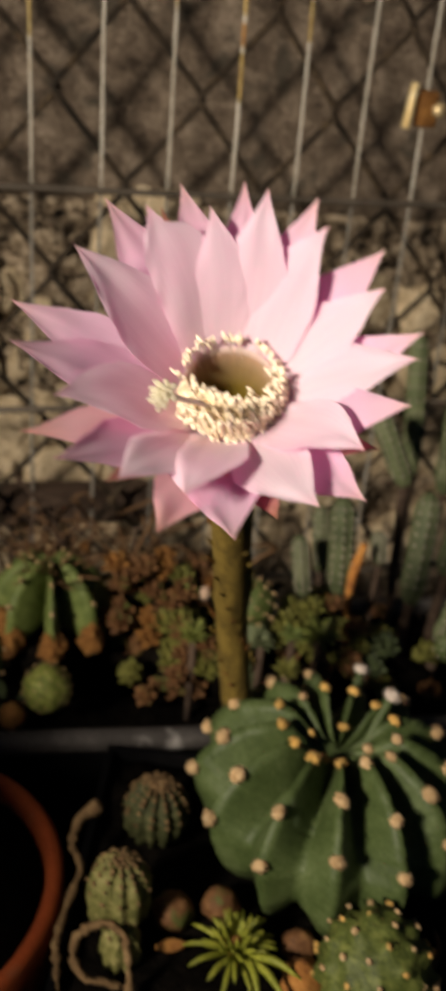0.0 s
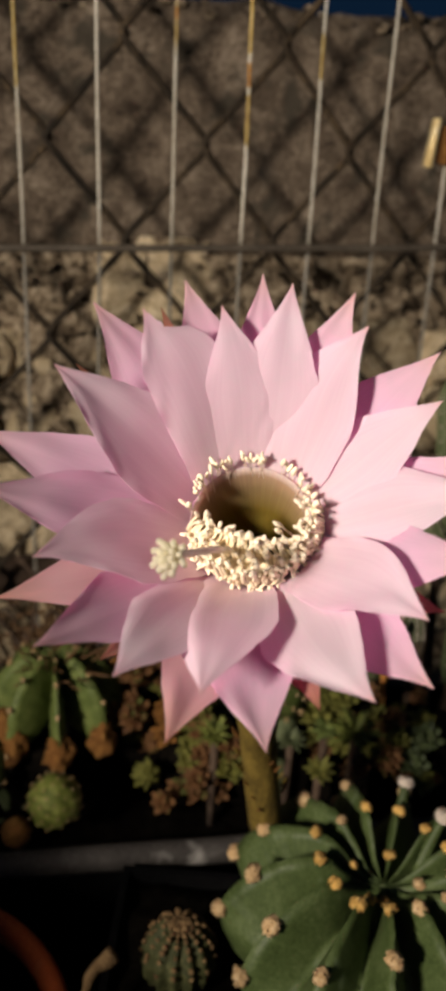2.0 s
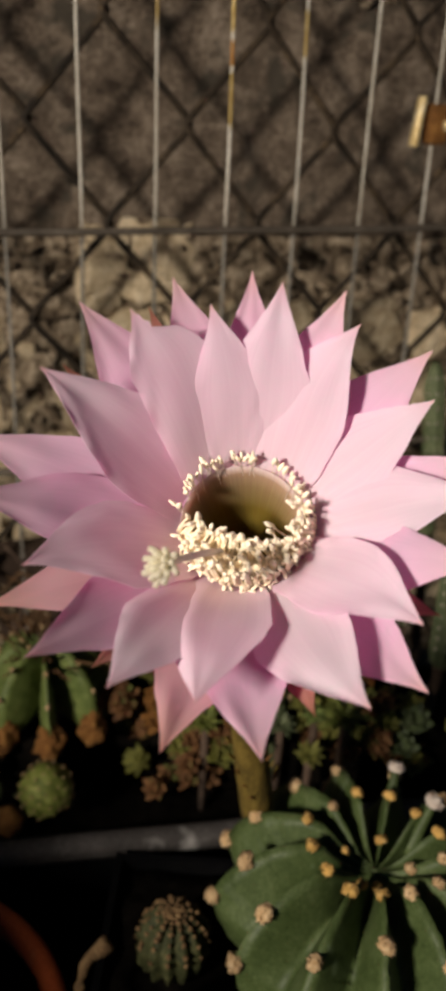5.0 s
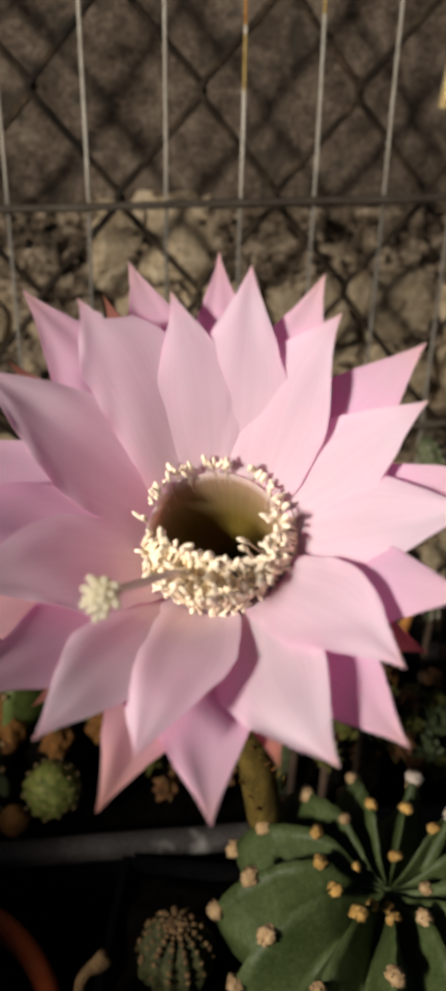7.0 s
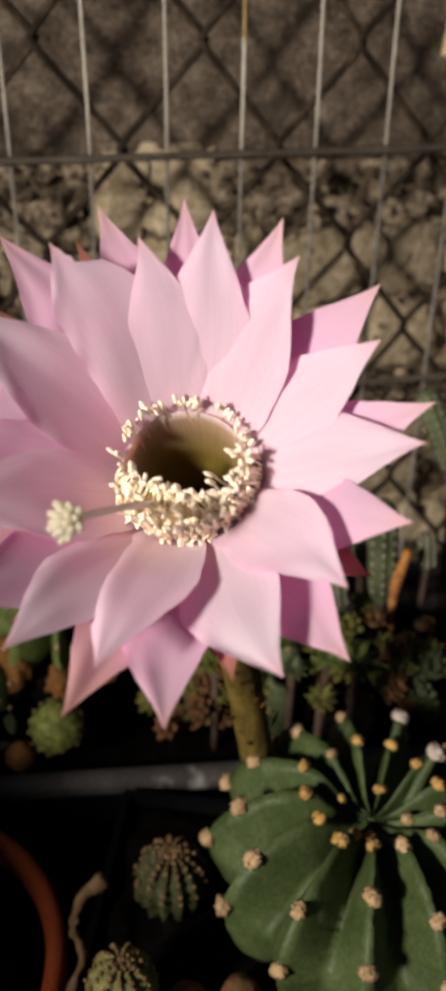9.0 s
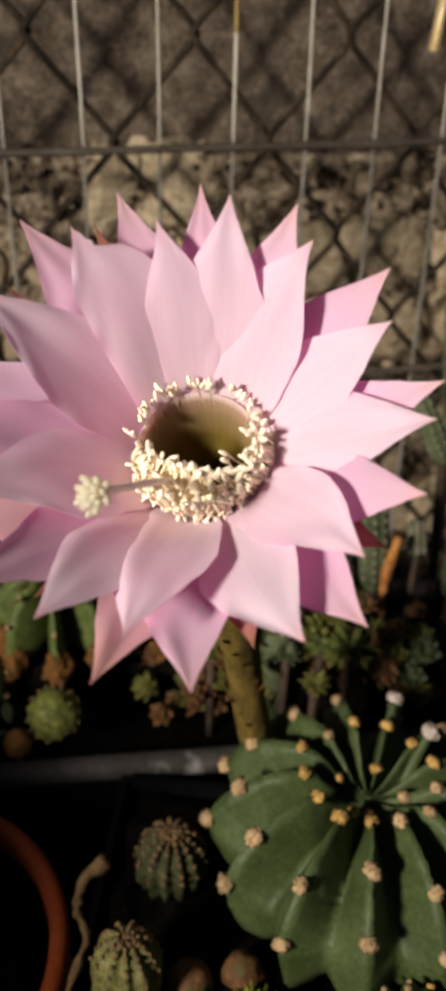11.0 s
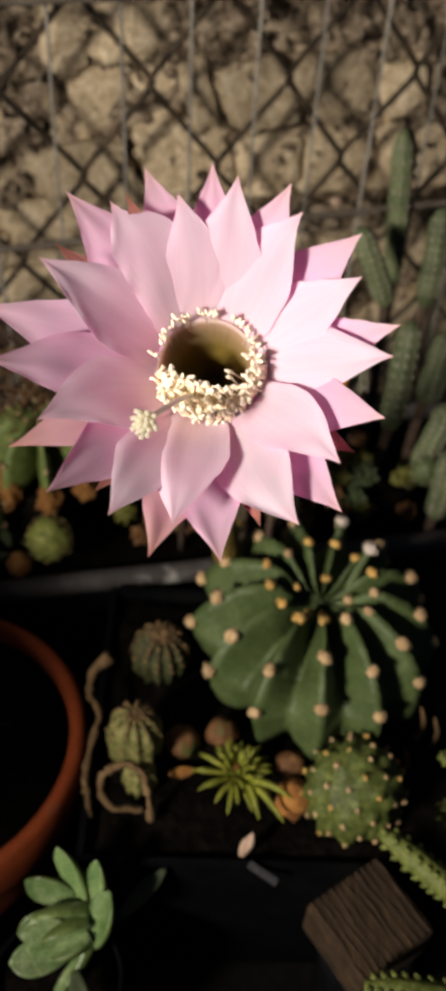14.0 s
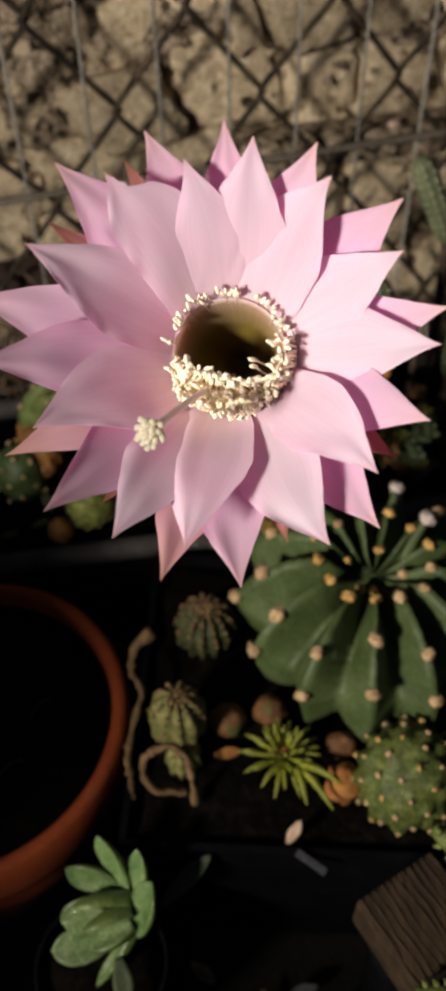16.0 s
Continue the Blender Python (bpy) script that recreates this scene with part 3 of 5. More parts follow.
def wool_mesh(material, seed, spikes=5, size=0.0024):
    """A woolly areole with a few dark stub spines sunk in it."""
    bm = blob((0, 0, 0.0004), (size * 1.12, size * 0.95, size * 0.85), seed, 0.34, 3.4, 3)
    rng = random.Random(seed)
    soft = len(bm.faces)
    for k in range(spikes):
        a, e = rng.uniform(0, 6.28), rng.uniform(0.7, 1.4)
        way = Vector((math.cos(a) * math.cos(e), math.sin(a) * math.cos(e), math.sin(e)))
        sweep([way * size * 0.6, way * size * rng.uniform(1.02, 1.22)], [0.00042, 0.00022], 6, bm)
    bm.faces.ensure_lookup_table()
    for f in bm.faces[soft:]:
        f.material_index = 1
    data = mesh_from(bm, material)
    data.materials.append(DARK_SPINE)
    return data


AREOLE = [wool_mesh(WOOL, 11), wool_mesh(WOOL, 12), wool_mesh(WOOL, 13)]
AREOLE_BROWN = [wool_mesh(STALK, 51), wool_mesh(STALK, 52), wool_mesh(STALK, 53)]
AREOLE_GOLD = [wool_mesh(WOOL_GOLD, 21), wool_mesh(WOOL_GOLD, 22)]
AREOLE_PALE = [wool_mesh(WOOL_PALE, 31, 3), wool_mesh(WOOL_PALE, 32, 3)]


def set_on(p, out, scale=1.0, spin=0.0):
    return Matrix.Translation(p) @ out.to_track_quat("Z", "Y").to_matrix().to_4x4() @ pose(0, 0, 0, 0, 0, spin) @ Matrix.Scale(scale, 4)


CENTRE = Vector((0.0585, 0.302, 0.140))
plant = thing("flowering_cactus", (0.0585, 0.302, 0.118), "dark green ribbed globe cactus bearing one large open pink flower", "cactus")
STUDS = (0.13, 0.34, 0.86, 1.36)
bm, crest = ribbed(CENTRE + Vector((0, 0, 0.012)), 0.0625, 0.044, 13, 0.0235, radians(-93), 2.25, 0.375, 10, 66, 0.50, 0.78, 0.16, (3.2, 0.050))


def lopsided(p):
    """The globe leans: drawn in low on one flank, a little narrower on the other."""
    d = CENTRE.x - p.x
    low = min(1.0, max(0.0, (0.166 - p.z) / 0.040))
    if d > 0.015:
        return p + Vector((0.34 * (d - 0.015) * low, 0, 0))
    return p + Vector((-0.10 * max(0.0, -d - 0.012), 0, 0))


for v in bm.verts:
    v.co = lopsided(v.co)
body = part("ribbed_body", bm, CACTUS, plant)
rng = random.Random(5)
for rib in range(13):
    shift = -0.25 if rib == 0 else rng.uniform(-0.10, 0.05)
    for n, phi in enumerate(STUDS):
        if n == 0 and rib % 3:
            continue
        phi += rng.uniform(-0.10, 0.08) if n == 1 else 0.0
        p, out = crest(rib, max(0.10, phi + shift * min(1.0, phi * 1.4)))
        kind = AREOLE_GOLD if n < 2 and rng.random() < 0.85 else AREOLE
        size = (0.80, 1.0, 1.18, 1.22)[n] * rng.uniform(0.88, 1.15)
        piece("areole", rng.choice(kind), set_on(lopsided(p) - out * 0.0012, out, size, rng.uniform(0, 360)), body)
# woolly bud tips on the two ribs at the back
for x, y, z, s in ((0.0700, 0.3400, 0.1955, 1.2), (0.0818, 0.3215, 0.1960, 1.4)):
    out = (Vector((x, y, z)) - CENTRE).normalized()
    stalk = part("bud_stalk", sweep(bend([Vector((x, y, z)) - out * 0.022, Vector((x, y, z)) - out * 0.012 + Vector((0, 0, 0.001)), Vector((x, y, z))], 6), [0.0042, 0.0032, 0.0026, 0.0023, 0.0021, 0.0020, 0.0020], 8), CACTUS, plant)
    piece("bud_wool", rng.choice(AREOLE_PALE), set_on(Vector((x, y, z)), out, s), stalk, "pale woolly bud")

# ---- the flower ----
BLOOM = Vector((0.0, 0.2295, 0.357))
AXIS = Vector((-0.060, -0.740, 0.670)).normalized()
RIGHT = Vector((0.9967, -0.0808, 0.0)).normalized()
UP = AXIS.cross(RIGHT)
UP = UP if UP.z > 0 else -UP


def bloom(theta, rho, h):
    return BLOOM + (RIGHT * math.cos(theta) + UP * math.sin(theta)) * rho + AXIS * h


bm = sweep(bend([BLOOM - AXIS * 0.006, BLOOM - AXIS * 0.022 + Vector((0.001, 0, 0)), (0.0035, 0.2730, 0.305), (0.0065, 0.3000, 0.262), (0.0090, 0.3200, 0.222), (0.0145, 0.3300, 0.178)], 26), [0.0166 - 0.0092 * min(1, k / 11) ** 0.8 - 0.0006 * (k > 18) for k in range(27)], 18)
bmesh.ops.delete(bm, geom=[min(bm.faces, key=lambda f: (f.calc_center_median() - (BLOOM - AXIS * 0.006)).length)], context="FACES_ONLY")
for v in bm.verts:
    v.co += v.co.normalized() * 0.0009 * noise.noise(v.co * 240)
tube = part("flower_tube", bm, TUBE, plant, "olive brown scaly flower tube")
rng = random.Random(8)
line = bend([BLOOM - AXIS * 0.022, (0.0035, 0.2730, 0.305), (0.0065, 0.3000, 0.262), (0.0090, 0.3200, 0.222), (0.0145, 0.3300, 0.186)], 20)
for k in range(2, 20):
    way = (line[k - 1] - line[k]).normalized()
    for j in range(3):
        a = k * 2.4 + j * 2.1
        side = way.orthogonal().normalized()
        out = side * math.cos(a) + way.cross(side) * math.sin(a)
        bm = leaf(line[k] + out * 0.0066, way + out * 0.35, out, rng.uniform(0.006, 0.010), 0.0026, 0.0006, 0.1, 0.3, nu=4, nv=5)
        part("tube_scale", bm, CORK if rng.random() < 0.4 else TUBE, tube)

# throat: a deep green-gold funnel
bm = bmesh.new()
funnel = [(0.0025, -0.034), (0.0055, -0.030), (0.0085, -0.022), (0.0116, -0.012), (0.0130, -0.0075), (0.0138, -0.0046), (0.0139, -0.0047), (0.0139, -0.0072), (0.0121, -0.0135), (0.0098, -0.0235), (0.0068, -0.0325), (0.0025, -0.036)]
uvs = bm.loops.layers.uv.new("UVMap")
rings = [[bm.verts.new(bloom(2 * math.pi * k / 48, r, h)) for k in range(48)] for r, h in funnel]
for n, (a, b) in enumerate(zip(rings, rings[1:])):
    for k in range(48):
        f = bm.faces.new((a[k], a[(k + 1) % 48], b[(k + 1) % 48], b[k]))
        for lp, (du, dv) in zip(f.loops, ((0, 0), (1, 0), (1, 1), (0, 1))):
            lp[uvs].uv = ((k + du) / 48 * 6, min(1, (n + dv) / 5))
bm.faces.new(rings[0])
bm.faces.new(rings[-1][::-1])
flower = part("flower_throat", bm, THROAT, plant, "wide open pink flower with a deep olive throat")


def petal(theta, rho, h, wide, whorl, seed, material=None, name="petal", start=None, thick=0.00024, fold=None, sink=0.0, side=0.0, broad=0.50, torn=False, roll=0.0):
    """A long-pointed petal from the throat to a tip at (theta, rho, h): side bows it round the flower, broad is where it is widest."""
    rng = random.Random(seed)
    r0, h0 = start or ((0.0139, -0.0064), (0.0139, -0.0068), (0.0141, -0.0078))[whorl]
    c1 = (r0 + (rho - r0) * 0.36, h0 + (h - h0) * (0.44, 0.38, 0.23)[whorl])
    c2 = (r0 + (rho - r0) * 0.70, h0 + (h - h0) * (0.76, 0.68, 0.65)[whorl])
    nu, nv = 14, 34
    tang = -RIGHT * math.sin(theta) + UP * math.cos(theta)
    rad = RIGHT * math.cos(theta) + UP * math.sin(theta)
    bm = bmesh.new()
    uvs = bm.loops.layers.uv.new("UVMap")
    mid = []
    for j in range(nv + 1):
        v = j / nv
        b = [(1 - v) ** 3, 3 * v * (1 - v) ** 2, 3 * v * v * (1 - v), v**3]
        mid.append((b[0] * r0 + b[1] * c1[0] + b[2] * c2[0] + b[3] * rho, b[0] * h0 + b[1] * c1[1] + b[2] * c2[1] + b[3] * h))
    lean = rng.uniform(-0.10, 0.10)
    given = (rng.uniform(0.05, 0.22), 0.1, rng.uniform(-0.04, 0.10))[whorl]
    fold = given if fold is None else fold
    hug = -0.035 if math.sin(theta + 0.5) > 0 else 0.04
    off = rng.uniform(0, 50)
    tops, lows = [], []
    for j in range(nv + 1):
        v = j / nv
        a, c = mid[max(0, j - 1)], mid[min(nv, j + 1)]
        way = (rad * (c[0] - a[0]) + AXIS * (c[1] - a[1])).normalized()
        face = way.cross(tang)
        face = face if face.dot(AXIS) > 0 else -face
        if v < broad:
            w = 0.72 + 0.28 * math.sin(v / broad * math.pi / 2)
        else:
            t = (v - broad) / (1 - broad)
            w = (1 - t) * (1 + 0.30 * t * (1 - t)) * (1 - 0.34 * t**3) + 0.006
        w *= wide * 0.5
        across = (tang + face * lean * v).normalized()
        ups = []
        for i in range(nu + 1):
            u = 2 * i / nu - 1
            soft = math.sqrt(u * u + 0.02)
            cup = fold * w * soft * min(1.0, v * 1.6) + hug * w * u * u * math.sin(math.pi * v)
            ripple = min(1.0, w / 0.006) * (0.0010 * noise.noise(Vector((off + u * 1.2, v * 2.6, seed))) * (0.25 + v) + 0.0007 * abs(u) ** 3 * noise.noise(Vector((off, v * 8 + u * 4, 3))))
            edge = 1 + (0.06 * noise.noise(Vector((off + (3 if u > 0 else 9), v * 4, 1))) + 0.04 * noise.noise(Vector((off + (3 if u > 0 else 9), v * 15, 1)))) * abs(u)
            if torn and u < 0 and v > 0.80:
                edge *= 1 - (0.70 - 0.40 * noise.noise(Vector((v * 46, 2, 0)))) * min(1, (v - 0.80) / 0.05)
            cup -= roll * max(0.0, -u - 0.55) ** 2 * math.sin(math.pi * min(1.0, v * 1.05))
            wrap = (1 - v) ** 1.6
            turn = theta + wrap * u * w * edge / mid[j][0]
            hoop = RIGHT * math.cos(turn) + UP * math.sin(turn)
            p = BLOOM + hoop * mid[j][0] + AXIS * mid[j][1] + across * ((1 - wrap) * u * w * edge + side * math.sin(math.pi * v**1.2)) + face * (cup + ripple + (0.0003 if whorl == 0 else 0.0009) * u * (1 - v) - sink * (1 - v * v))
            body_thick = thick * (1.2 - 0.6 * abs(u)) * (1 - 0.5 * v)
            ups.append((bm.verts.new(p + face * body_thick * 0.5), bm.verts.new(p - face * body_thick * 0.5)))
        tops.append([q[0] for q in ups])
        lows.append([q[1] for q in ups])
    def skin(rows, flip):
        for j in range(nv):
            for i in range(nu):
                q = [rows[j][i], rows[j][i + 1], rows[j + 1][i + 1], rows[j + 1][i]]
                at = [(i / nu, j / nv), ((i + 1) / nu, j / nv), ((i + 1) / nu, (j + 1) / nv), (i / nu, (j + 1) / nv)]
                if flip:
                    q, at = q[::-1], at[::-1]
                f = bm.faces.new(q)
                for lp, uv in zip(f.loops, at):
                    lp[uvs].uv = uv
    skin(tops, False)
    skin(lows, True)
    for j in range(nv):
        for i, back in ((0, False), (nu, True)):
            q = [tops[j][i], tops[j + 1][i], lows[j + 1][i], lows[j][i]]
            f = bm.faces.new(q if not back else q[::-1])
            for lp in f.loops:
                lp[uvs].uv = (i / nu, j / nv)
                lp.edge.smooth = False
    for rim in ([*tops[0][::-1], *lows[0]], [*tops[-1], *lows[-1][::-1]]):
        for e in bm.faces.new(rim).edges:
            e.smooth = False
    return part(name, bm, material or (PETAL, PETAL, PETAL_OUTER)[whorl], flower)


# angle round the flower, reach and lift of each tip, width, how far it lies behind its neighbours, sideways bow, fold, widest place
INNER_PETALS = [
    (4.8, 47.1, 18.8, 18.5, 0.3, 0.8, 0.06, 0.44), (31.3, 43.8, 18.9, 19, 0.5, 0.4, 0.04, 0.38), (59.4, 41.7, 23.7, 20, 0.1, 2.4, 0.0, 0.42), (83.1, 41.8, 28.6, 19, 1.2, 0.0, 0.02, 0.42),
    (104.1, 38.8, 24.6, 16.5, 0.0, -1.4, 0.0, 0.44), (126.9, 41.2, 28.9, 17.5, 0.1, -2.2, 0.04, 0.66), (156.3, 43.4, 31.3, 19.5, 0.8, -0.8, 0.13, 0.44), (-152, 43.2, 25.0, 20, 0.2, -2.4, 0.08, 0.40),
    (-113.0, 45.0, 32.0, 18.5, 0.9, 0.0, 0.14, 0.44), (-93.4, 42.4, 30.0, 20, 0.1, 0.0, 0.15, 0.38), (-55.3, 48.1, 25.8, 20.5, 0.1, -2.4, 0.04, 0.48), (-33.6, 43.2, 24.1, 18.5, -0.4, 1.6, 0.03, 0.42),
]
OUTER_PETALS = [
    (14.0, 49.6, 17.7, 15, 0.0), (42.3, 49.0, 20.3, 18, 1.0), (66.7, 45.0, 27.2, 18, 1.0), (92.0, 45.5, 25.6, 16, 0.0), (112.7, 46.1, 25.7, 19, -1.0), (135.8, 50.2, 26.6, 20, -1.0), (172.2, 57.7, 18.0, 18, 0.0),
    (-173, 53.0, 23.5, 19, 0.0), (-149.9, 54.3, 16.5, 14, 0.0), (-131.7, 50.2, 29.0, 18, 0.0), (-98.9, 51.3, 25.6, 17, 0.0), (-79.1, 51.0, 27.0, 20, -2.0), (-43.4, 51.7, 22.5, 18, 0.0), (-15.0, 47.0, 26.0, 16, 0.0),
]
for n, (a, r, h, wide, sink, side, fold, broad) in enumerate(INNER_PETALS):
    petal(radians(a), r / 1000, h / 1000, wide / 1000, 0, n + 1, sink=sink / 900, side=side / 1000, fold=fold, broad=broad, torn=n == 5, roll={9: 0.020, 8: 0.008}.get(n, 0.0))
for n, (a, r, h, wide, side) in enumerate(OUTER_PETALS):
    petal(radians(a), r / 1000, h / 1000, wide / 1000, 2, n + 61, PETAL_SALMON if n in (8, 10) else None, side=side / 1000)
for n, (a, r, h) in enumerate([(121, 44, 22), (-124, 44, 14), (-66, 45, 17), (-27, 45, 17), (148, 47, 18), (80, 40, 15)]):
    petal(radians(a), r / 1000, h / 1000, 0.012, 2, n + 91, SEPAL, "sepal", (0.0130, -0.012))

# stamens: a thick lower bunch that leans over the rim, and a looser ring above
rng = random.Random(3)


def stamen_mesh(seed, long, sag, material):
    rng = random.Random(seed)
    end = Vector((rng.uniform(-0.0008, 0.0008), sag, long))
    bm = sweep(bend([(0, 0, 0), (0, sag * 0.25, long * 0.55), end], 6), 0.00038, 5)
    return mesh_from(bm, material), end


def anther_mesh(seed):
    bm = blob((0, 0, 0.0006), (0.00062, 0.00050, 0.00155), seed, 0.14, 2.0, 2)
    return mesh_from(bm, ANTHER)


STEMS = [stamen_mesh(k, 0.0085, 0.0016, FILAMENT) for k in range(6)]
PALE_STEMS = [stamen_mesh(k, 0.0085, 0.0010, STYLE) for k in range(4)]
TIPS = [anther_mesh(40 + k) for k in range(5)]


def stamen(theta, root, tip, size=1.0, stout=1.0, stems=None):
    """One filament with its anther, from (radius, height) on the throat's wall to (radius, height) in the open."""
    data, end = rng.choice(stems or STEMS)
    a, b = bloom(theta, *root), bloom(theta + rng.uniform(-0.12, 0.12), *tip)
    way = (b - a).normalized()
    side = way.cross(RIGHT * math.cos(theta) + UP * math.sin(theta)).normalized()
    m = Matrix((side, way.cross(side), way)).transposed().to_4x4()
    m.translation = a
    m = m @ Matrix.Diagonal((stout, stout, (b - a).length / 0.0085, 1))
    piece("filament", data, m, flower)
    tilt = Vector((rng.uniform(-1, 1), rng.uniform(-1, 1), rng.uniform(-1, 1)))
    piece("anther", rng.choice(TIPS), set_on(m @ end, (way + tilt * 0.55).normalized(), size * rng.uniform(0.85, 1.2), rng.uniform(0, 360)), flower)


# loose tufts lying against the upper wall of the throat
for n, (middle, count) in enumerate(((170, 3), (157, 4), (145, 6), (132, 5), (121, 4), (107, 2), (91, 7), (82, 2), (62, 3), (46, 5), (36, 6), (27, 5))):
    for k in range(count):
        a = radians(middle + rng.gauss(0, 4.5))
        stamen(a, (0.0118, -0.0125), (rng.uniform(0.0139, 0.0157), rng.uniform(-0.0028, -0.0006)), rng.uniform(0.66, 0.98), 0.26, PALE_STEMS)


def inner_edge(a):
    """How far from the axis the lower bunch reaches, at an angle round the flower."""
    return 0.0138 - 0.0062 * max(0.0, -math.sin(a + 0.20)) ** 1.3


# the matted filaments under the lower bunch
bm = bmesh.new()
rows = []
for i in range(91):
    a = radians(-170 + 192 * i / 90)
    ends = min(1.0, i / 8, (90 - i) / 8) ** 0.5
    inner = inner_edge(a)
    row = []
    for k in range(15):
        t = k / 14
        lump = 0.0007 * noise.noise(Vector((i * 0.9, k * 0.30, 1))) + 0.0006 * noise.noise(Vector((i * 2.7, k * 0.5, 5)))
        row.append(bm.verts.new(bloom(a, 0.0142 + (inner - 0.0142) * t, -0.0040 + (0.0042 * math.sin(math.pi * min(1, t * 1.6 + 0.08) * 0.5) + 0.0004 * t + lump) * ends)))
    row.append(bm.verts.new(bloom(a, inner + 0.0012, -0.0040)))
    row.append(bm.verts.new(bloom(a, 0.0132, -0.0070)))
    rows.append(row)
for a, b in zip(rows, rows[1:]):
    for k in range(len(a)):
        bm.faces.new((a[k], b[k], b[(k + 1) % len(a)], a[(k + 1) % len(a)]))
bm.faces.new(rows[0][::-1])
bm.faces.new(rows[-1])
part("filament_mat", bm, FILAMENT, flower, "dense golden mat of filaments")
# anthers in a crowded row along the throat, another along the petals, and a few between
for k in range(74):
    a = radians(-169 + 190 * (k + rng.random()) / 74)
    r = inner_edge(a)
    stamen(a, (r + 0.0024, -0.0035), (r - 0.0004 + rng.uniform(-0.0007, 0.0014), 0.0034 + rng.uniform(-0.0009, 0.0012)), rng.uniform(0.85, 1.12))
for k in range(58):
    a = radians(-142 + 158 * (k + rng.random()) / 58)
    lower = 0.0030 * min(1.0, max(0.0, (a + 1.25) / 0.9))
    stamen(a, (0.0138, -0.0030), (0.0156 - lower * 0.2 + rng.uniform(-0.0012, 0.0008), 0.0042 - lower + rng.uniform(-0.0010, 0.0010)), rng.uniform(0.8, 1.08))
for k in range(44):
    a = radians(-158 + 150 * (k + rng.random()) / 44)
    stamen(a, (0.0138, 0.0004), (0.0153 + rng.uniform(-0.0004, 0.0010), -0.0022 + rng.uniform(-0.0010, 0.0012)), rng.uniform(0.6, 0.9))
for k in range(26):
    a = radians(-150 + 150 * (k + rng.random()) / 26)
    r = inner_edge(a)
    t = rng.uniform(0.3, 0.75)
    stamen(a, (r + 0.002, -0.0020), (0.0156 + (r - 0.0156) * t, 0.0030 + rng.uniform(-0.0006, 0.0012)), rng.uniform(0.75, 1.0))
for turned_to, reach in ((-10, 0.0072), (-22, 0.0078)):
    stamen(radians(turned_to), (0.0108, -0.0060), (reach, -0.0002), 1.05, 0.7, PALE_STEMS)

# style and many-lobed stigma, leaning out over the lower petals
STIG = bloom(radians(-121), 0.0205, 0.0275)
part("style", sweep(bend([bloom(radians(-100), 0.004, -0.026), bloom(radians(-115), 0.010, 0.004), bloom(radians(-121), 0.0165, 0.018), STIG], 14), 0.00075, 8), ANTHER, flower)
reach = (STIG - bloom(radians(-115), 0.010, 0.004)).normalized()
side = reach.orthogonal().normalized()
for k in range(18):
    a = 2.399 * k
    spread_by = 0.18 + 0.046 * k
    way = (reach + (side * math.cos(a) + reach.cross(side) * math.sin(a)) * spread_by).normalized()
    part("stigma_lobe", sweep([STIG - reach * 0.0005, STIG + way * 0.0030, STIG + way * 0.0056 - Vector((0, 0, 0.0006))], [0.00075, 0.00078, 0.00060], 7), STIGMA, flower)


# ---- small cacti in the tray ----
SPINE_ROD = mesh_from(sweep([(0, 0, 0), (0.02, 0.01, 0.6), (0.06, 0.02, 1.0)], [0.10, 0.07, 0.02], 5), SPINE)


DARK_ROD = mesh_from(sweep([(0, 0, 0), (0.02, 0.01, 0.6), (0.06, 0.02, 1.0)], [0.050, 0.040, 0.015], 5), DARK_SPINE)


def warty(at, wide, high, rings, around, size, skin, wool, name, label, category="cactus", seed=1, spikes=0, group=""):
    """A globe set with spiralling warts, each with its own woolly areole."""
    rng = random.Random(seed)
    ob = thing(name, (at[0], at[1], at[2] - high * 0.9), label, category, group)
    bm = blob(at, (wide, wide, high), seed, 0.05, 2.0, 4 if wide > 0.015 else 3)
    spots = []
    for n in range(rings * around):
        z = 1 - 1.45 * (n + 0.5) / (rings * around)
        a = n * 2.39996
        q = math.sqrt(max(0, 1 - z * z))
        out = Vector((q * math.cos(a), q * math.sin(a), z))
        spots.append((Vector(at) + Vector((out.x * wide, out.y * wide, out.z * high)), out))
    for v in bm.verts:
        near = min((v.co - p).length for p, _ in spots)
        v.co += (v.co - Vector(at)).normalized() * 0.24 * wide * math.exp(-((near / (wide * 0.15)) ** 2))
    body = part("warty_body", bm, skin, ob)
    for p, out in spots:
        piece("areole", rng.choice(wool), set_on(p + out * 0.18 * wide, out, size * rng.uniform(0.8, 1.2), rng.uniform(0, 360)), body)
        for k in range(spikes):
            a, e = rng.uniform(0, 6.28), rng.uniform(0.4, 1.0)
            side = out.orthogonal().normalized()
            way = (out * e + (side * math.cos(a) + out.cross(side) * math.sin(a))).normalized()
            piece("spine", SPINE_ROD, set_on(p + out * 0.12 * wide, way, wide * rng.uniform(0.16, 0.28)), body)
    return ob


warty((0.0722, 0.2275, 0.1410), 0.0192, 0.0225, 8, 7, 0.46, GLOBE_SKIN, AREOLE + AREOLE_GOLD, "small_globe_cactus", "small green globe cactus dotted with tan woolly areoles", seed=4)


